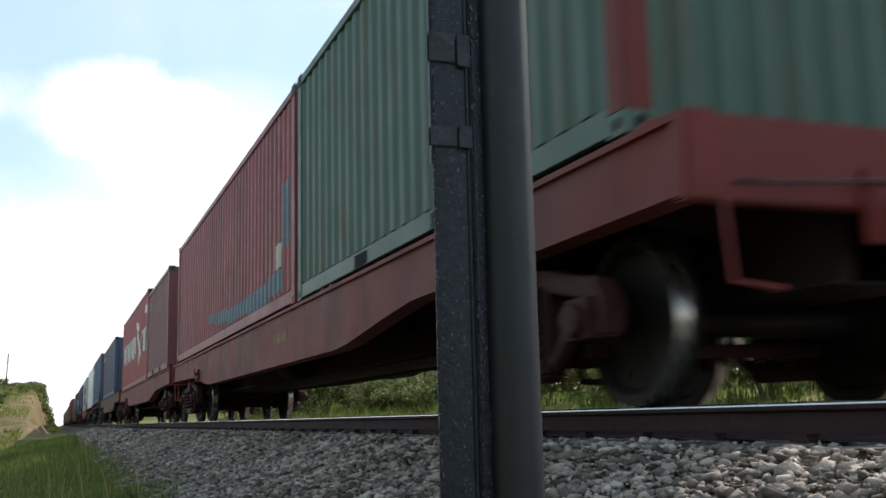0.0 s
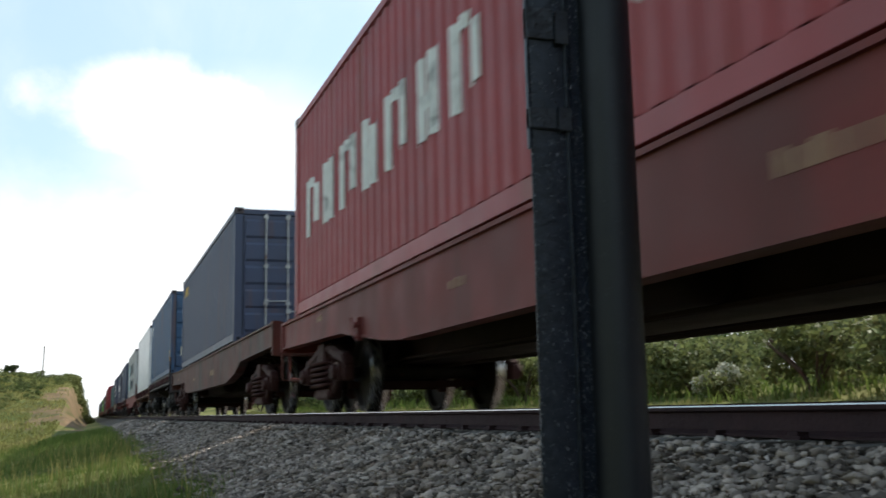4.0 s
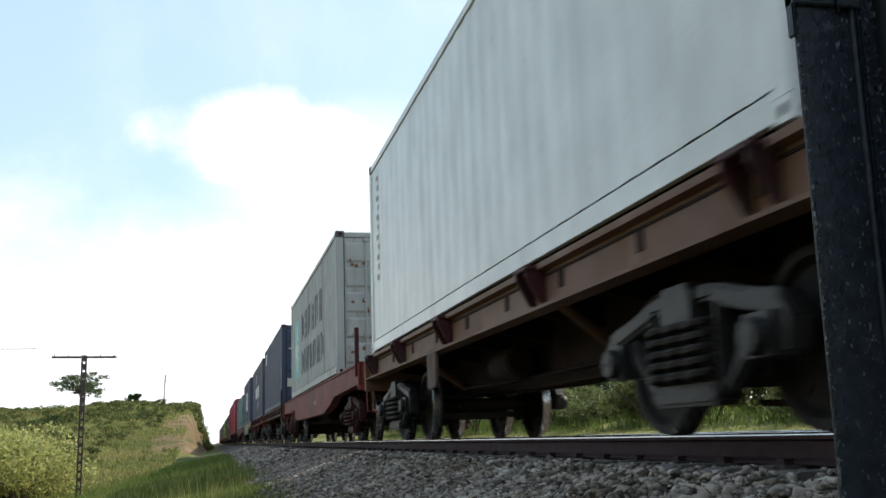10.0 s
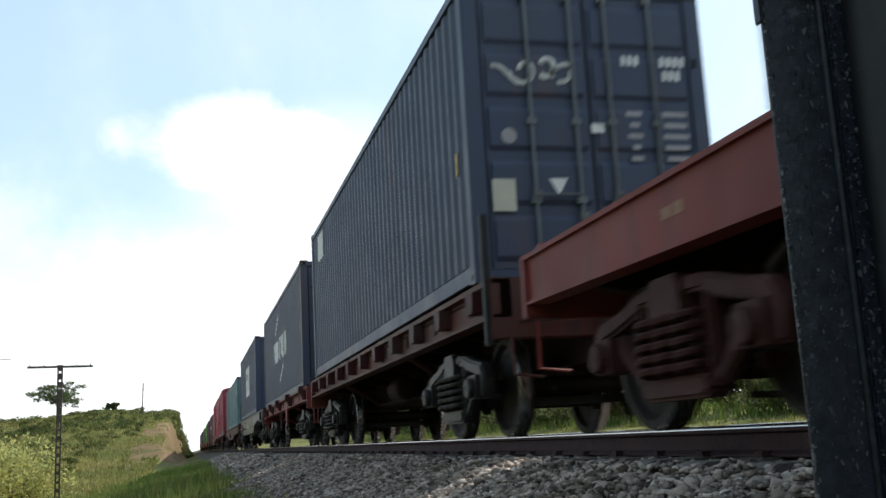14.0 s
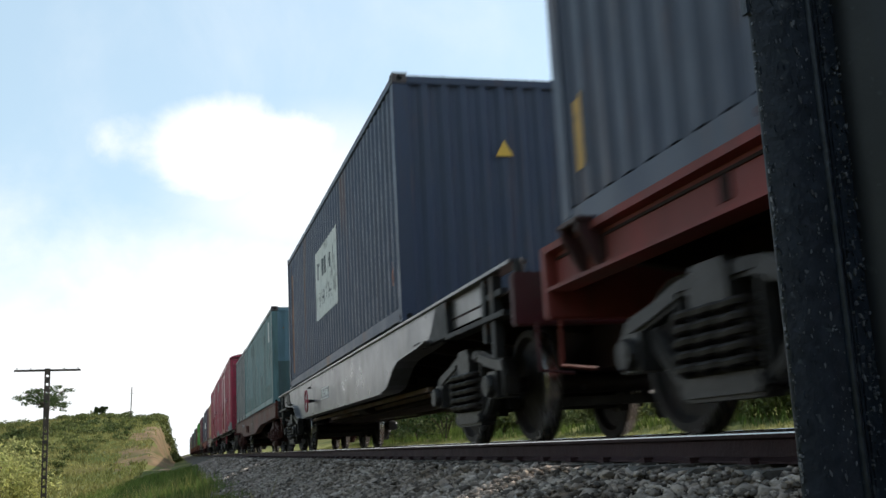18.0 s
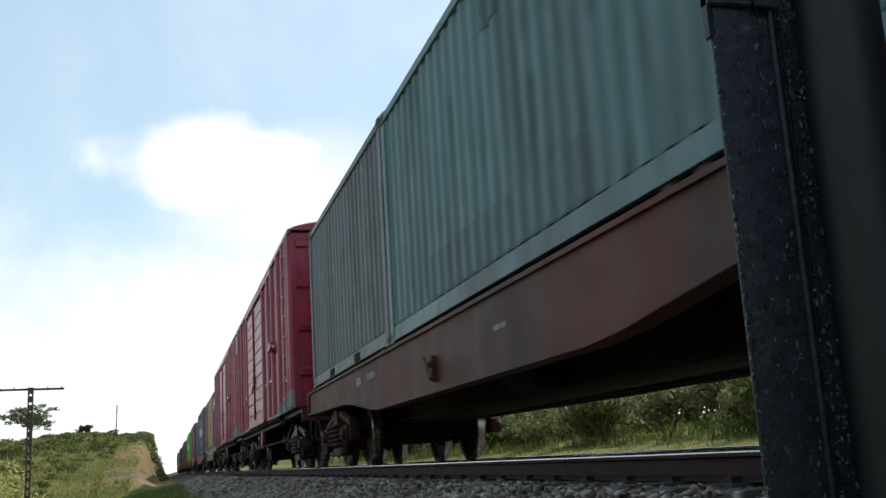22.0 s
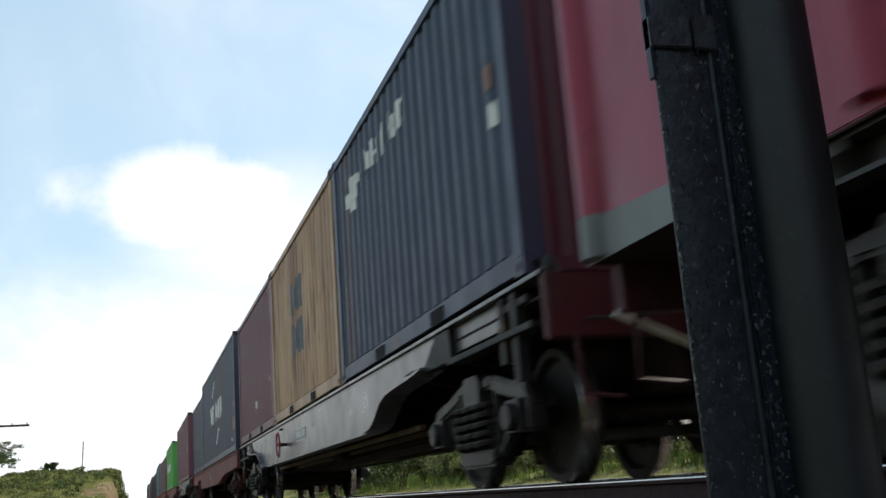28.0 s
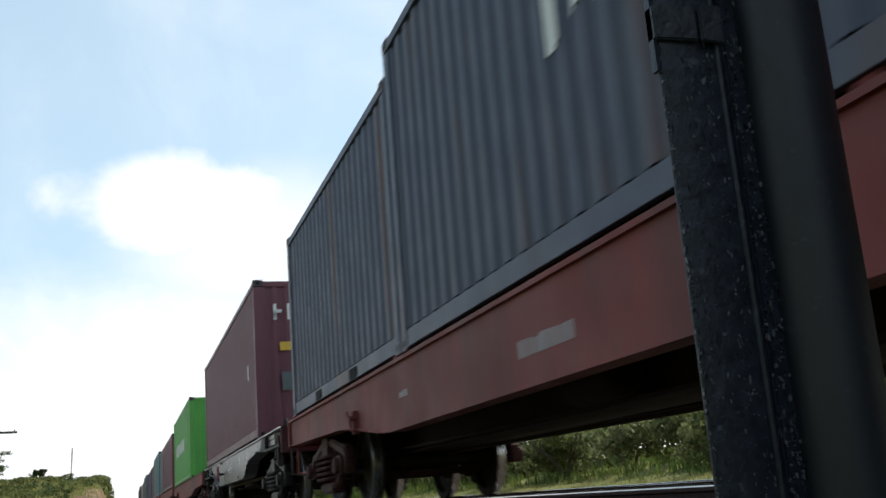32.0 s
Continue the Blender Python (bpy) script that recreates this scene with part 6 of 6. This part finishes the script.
def leaf_cloud(count, radius, tall, size, seed, lobes=7, shell=0.45):
    """Small two-triangle leaves in several lobes, with gaps between them."""
    r = np.random.RandomState(seed)
    centres = np.stack([r.uniform(-0.62, 0.62, lobes) * radius, r.uniform(-0.62, 0.62, lobes) * radius, tall * r.uniform(0.32, 0.80, lobes)], -1)
    rad = radius * r.uniform(0.28, 0.52, lobes)
    pick = r.randint(0, lobes, count)
    d = r.normal(size=(count, 3))
    d /= np.linalg.norm(d, axis=1)[:, None]
    p = centres[pick] + d * (rad[pick] * (shell + (1 - shell) * r.uniform(0, 1, count) ** 0.5))[:, None] * np.array([1, 1, 0.85 * tall / (2 * radius) + 0.25])
    p[:, 2] = np.maximum(p[:, 2], 0.03)
    u = r.normal(size=(count, 3))
    u /= np.linalg.norm(u, axis=1)[:, None]
    w = np.cross(u, r.normal(size=(count, 3)))
    w /= np.linalg.norm(w, axis=1)[:, None]
    sz = size * r.uniform(0.6, 1.4, count)[:, None]
    a, b = p - u * sz, p + u * sz
    v = np.stack([a, p + w * sz * 0.45, b, p - w * sz * 0.45], 1).reshape(-1, 3)
    return v, np.arange(count * 4).reshape(-1, 4)


def branch_mesh(name, radius, tall, seed, r0=0.03):
    r = random.Random(seed)
    s = Shape()
    for k in range(6):
        q = r.uniform(0, 6.28)
        e = (radius * 0.55 * math.cos(q), radius * 0.55 * math.sin(q), tall * r.uniform(0.5, 0.8))
        s.tube([(0, 0, -0.1), (e[0] * 0.3, e[1] * 0.3, e[2] * 0.45), e], r0 * (1 - 0.08 * k), 5)
    return s.mesh(name, BARK)


BUSH = []
for k in range(5):
    R, H = (1.3, 1.6, 1.1, 1.5, 1.8)[k], (1.5, 1.9, 1.3, 2.3, 1.7)[k]
    v, f = leaf_cloud(2600, R, H, 0.075, 40 + k, 9)
    BUSH.append((raw_mesh("foliage", v, f, LEAF if k < 3 else LEAF_DARK), branch_mesh("branchwork", R, H, k)))


def bush(x, y, size, k, label="dense green roadside shrub with small leaves", lean=0):
    b = thing("shrub", pose(x, y, float(height(x, y)) - 0.08, 0, lean, random.uniform(0, 360)) @ Matrix.Scale(size, 4), label, "shrub", "shrubs along the line")
    part("foliage", BUSH[k][0], b)
    part("branchwork", BUSH[k][1], b)
    return b


random.seed(5)
for row, (xa, xb, n, ya, yb, sz) in enumerate(((10.4, 12.4, 34, 2, 70, 0.85), (12.8, 16.2, 36, 3, 95, 1.15), (17, 26, 30, 8, 140, 1.7))):
    for k in range(n):
        yy = ya + (yb - ya) * (k + random.uniform(-0.3, 0.3)) / n
        bush(random.uniform(xa, xb), yy, sz * random.uniform(0.7, 1.25), random.choice((0, 0, 1, 2, 3) if row < 2 else (1, 3, 4)))
v, f = leaf_cloud(900, 0.55, 0.8, 0.05, 77, 5)
white_bush = thing("flowering_shrub", pose(10.3, 15.0, float(height(10.3, 15.0)) - 0.05), "shrub with pale blossom beside the track", "shrub")
part("foliage", BUSH[2][0], white_bush, Matrix.Scale(0.55, 4))
part("blossom", raw_mesh("blossom", v, f, BLOSSOM), white_bush, label="pale blossom")
MEADOW_BUSH = []
for k in range(3):
    R, H = (1.2, 1.5, 1.0)[k], (1.5, 1.7, 1.2)[k]
    v, f = leaf_cloud(3600, R, H, 0.045, 140 + k, 12)
    MEADOW_BUSH.append((raw_mesh("foliage", v, f, MEADOW), branch_mesh("branchwork", R, H, 30 + k)))
for x, yy, top, k in ((-7.6, 47, 0.15, 0), (-7.6, 45, 0.55, 1), (-8.5, 44, 0.45, 0), (-9.4, 46, 0.7, 1), (-10.4, 45, 0.5, 2), (-8.8, 49, 0.6, 1), (-10.6, 51, 0.75, 0), (-11.8, 48, 0.6, 1), (-7.9, 50, -0.3, 2), (-12.8, 53, 0.7, 1), (-7.2, 50, -0.9, 2), (-13.6, 49, 0.5, 0)):
    z = float(height(x, yy)) - 0.08
    b = thing("meadow_shrub", pose(x, yy, z, 0, 0, random.uniform(0, 360)) @ Matrix.Scale((top - z) / (1.35, 1.55, 1.1)[k], 4), "yellow-green leafy shrub in the meadow below the line", "shrub", "shrubs in the meadow")
    part("foliage", MEADOW_BUSH[k][0], b)
    part("branchwork", MEADOW_BUSH[k][1], b)

# far woods on the hill: clumps of leaves joined
r = np.random.RandomState(9)
vs, fs, n = [], [], 0
for k in range(5600):
    yy = r.uniform(50, 190)
    x = r.uniform(-80, -2.6)
    if k > 5200:                 # the bushy brow of the cutting
        x, yy = r.uniform(-4.0, -0.5), r.uniform(140, 172)
    ridge_x = -10.6 + (yy - 60) * 0.088 + 1.5 * float(wobble(x, yy, 0.09, 4.0))   # open grass near the foot of the slope
    if x > ridge_x and yy < 143:
        if r.uniform() > 0.10:
            continue
        R = r.uniform(0.15, 0.4)
    else:
        R = r.uniform(0.25, 0.95) * (0.6 + yy / 260)
    v, f = leaf_cloud(75, R, R * r.uniform(0.6, 1.1), 0.075 + 0.0006 * yy, 900 + k, 4)
    v = v + np.array([x, yy, float(height(x, yy)) - 0.2])
    vs.append(v)
    fs.append(f + n)
    n += len(v)
tagged(new("hill_scrub", raw_mesh("hill_scrub", np.concatenate(vs), np.concatenate(fs), HEATH)), "low green scrub covering the distant hill", "scrub", kind="stuff")


def tree(x, y, tall, spread, seed, label):
    """A thin trunk with limbs and a broad, open, flat-topped crown."""
    t = thing("tree", pose(x, y, float(height(x, y)) - 0.2), label, "tree")
    rr = random.Random(seed)
    s = Shape().tube([(0, 0, 0), (0.1, 0, tall * 0.35), (-0.05, 0.1, tall * 0.6)], 0.14, 8)
    tips = []
    for k in range(17):
        q = 6.28 * k / 17 + rr.uniform(-0.2, 0.2)
        reach = spread * rr.uniform(0.35, 1.0)
        tip = (reach * math.cos(q), reach * math.sin(q), tall - spread * (0.08 + 0.75 * rr.random() ** 1.6))
        s.tube([(0.05, 0, tall * rr.uniform(0.35, 0.58)), (tip[0] * 0.5, tip[1] * 0.5, tip[2] * 0.85), tip], 0.05, 5)
        tips.append(tip)
    part("trunk", s.mesh("trunk", BARK), t)
    vs, fs, n = [], [], 0
    for k, tip in enumerate(tips * 4):
        v, f = leaf_cloud(80, spread * 0.30, spread * 0.20, 0.10, seed * 50 + k, 4)
        v = v + np.array(tip) + np.array([rr.uniform(-1, 1) * spread * 0.3, rr.uniform(-1, 1) * spread * 0.3, -0.45 + rr.uniform(-0.4, 0.3)])
        vs.append(v)
        fs.append(f + n)
        n += len(v)
    part("crown", raw_mesh("crown", np.concatenate(vs), np.concatenate(fs), LEAF_DARK), t)
    return t


tree(-13.9, 118, 8.2 - float(height(-13.9, 118)) + 0.2, 2.6, 3, "slim tree with an open flat crown behind the telegraph pole")
tree(-11.2, 158, 1.7, 0.8, 8, "small wind-bent tree on the hilltop")

# grass: blades near the line, taller tufts and dry heads further out
r = np.random.RandomState(21)


def blades(count, x0, x1, y0, y1, h0, h1, width, mat, name, bias=1.0, edge=None):
    x, yy = r.uniform(x0, x1, count), y0 + (y1 - y0) * r.uniform(0, 1, count) ** bias
    if edge is not None:
        keep = x < edge + 0.25 * wobble(yy, yy * 0.3, 1.3, 2.0) + r.uniform(-0.25, 0.05, count)
        x, yy = x[keep], yy[keep]
    if name == "hill_grass":     # none on the bare earth
        keep = ~bare_earth(x, yy, height(x, yy)) | (r.uniform(0, 1, len(x)) < 0.12)
        x, yy = x[keep], yy[keep]
    clump = 0.5 + 0.5 * wobble(x, yy, 1.9, 7.0)
    h = (h0 + (h1 - h0) * r.uniform(0, 1, len(x)) ** 1.5) * (0.55 + 0.75 * np.clip(clump, 0, 1))
    q = r.uniform(0, 6.28, len(x))
    bend = h * r.uniform(0.1, 0.6, len(x))
    q2 = r.uniform(0, 6.28, len(x))
    z = height(x, yy) - 0.02
    w = width * r.uniform(0.6, 1.3, len(x))
    c, s_ = np.cos(q) * w, np.sin(q) * w
    bx, by = np.cos(q2) * bend, np.sin(q2) * bend
    v = np.stack([np.stack([x - c, yy - s_, z], -1), np.stack([x + c, yy + s_, z], -1), np.stack([x + c * 0.7 + bx * 0.35, yy + s_ * 0.7 + by * 0.35, z + h * 0.6], -1), np.stack([x - c * 0.7 + bx * 0.35, yy - s_ * 0.7 + by * 0.35, z + h * 0.6], -1), np.stack([x + bx, yy + by, z + h], -1)], 1)
    m = len(x)
    base = (np.arange(m) * 5)[:, None]
    tri = np.concatenate([base + np.array([[0, 1, 2]]), base + np.array([[0, 2, 3]]), base + np.array([[3, 2, 4]])])
    tagged(new(name, raw_mesh(name, v.reshape(-1, 3), tri, mat)), {"grass": "uneven green grass beside the stone bed", "verge_grass": "sunlit yellow-green grass beyond the track", "hill_grass": "coarse yellow-green grass on the distant slope"}.get(name) or "dry yellow grass heads among the green", "grass", kind="stuff")


blades(76000, -3.6, 1.25, 4.5, 26, 0.03, 0.13, 0.0042, GRASS, "grass", 1.25, 0.92)
blades(42000, -30, -2.5, 48, 150, 0.12, 0.42, 0.05, HILL_GRASS, "hill_grass", 0.9)
blades(30000, -9.5, 0.9, 20, 62, 0.08, 0.30, 0.011, GRASS, "grass", 1.0, 0.8)
blades(1600, -3.2, 0.6, 6, 30, 0.25, 0.55, 0.004, LEAF_DRY, "dry_grass", 1.1)
blades(36000, 6.3, 10.2, 3, 70, 0.03, 0.12, 0.011, VERGE_BLADE, "verge_grass")
blades(26000, -4.0, 1.2, -9, 4.6, 0.03, 0.13, 0.0045, GRASS, "grass", 1.0, 0.92)
blades(9000, 6.3, 10.2, -9, 3, 0.03, 0.12, 0.011, VERGE_BLADE, "verge_grass")
blades(12000, 9.5, 16, 4, 60, 0.15, 0.42, 0.016, GRASS, "grass")
tagged(new("stone_heap", stones("stone_heap", -2.1, 0.0, 5.2, 8.2, 900, 0.05, 0.1, 0.03)), "scattered grey stones in the grass", "stones", kind="stuff")

# ---------------------------------------------------------------- what moves


def motions():
    """The train rolls towards the camera; each wheel pair turns while it is near."""
    for ob, at in RIDERS:
        walk(ob, [(t, pose(at.x, at.y - d, at.z)) for t, d in TRAVEL])
    ts = [t for t, _ in TRAVEL]
    ds = [d for _, d in TRAVEL]
    for ws, wagon, y, local in WHEELS:
        start = wagon_at[wagon] + y
        near = [k / 30 for k in range(0, 961, 2) if -4 < start - float(np.interp(k / 30, ts, ds)) < 18]
        rows = []
        for t in ([0.0] if not near or near[0] > 0.05 else []) + near + ([32.0] if not near or near[-1] < 31.95 else []):
            tt = min(max(t, near[0]), near[-1]) if near else 0.0
            turn = math.degrees(float(np.interp(tt, ts, ds)) / 0.46)
            rows.append((t, pose(0, local, 0.46, turn, 0, 0)))
        if near:
            walk(ws, rows)


wagon_at = {ob: at.y for ob, at in RIDERS}
motions()
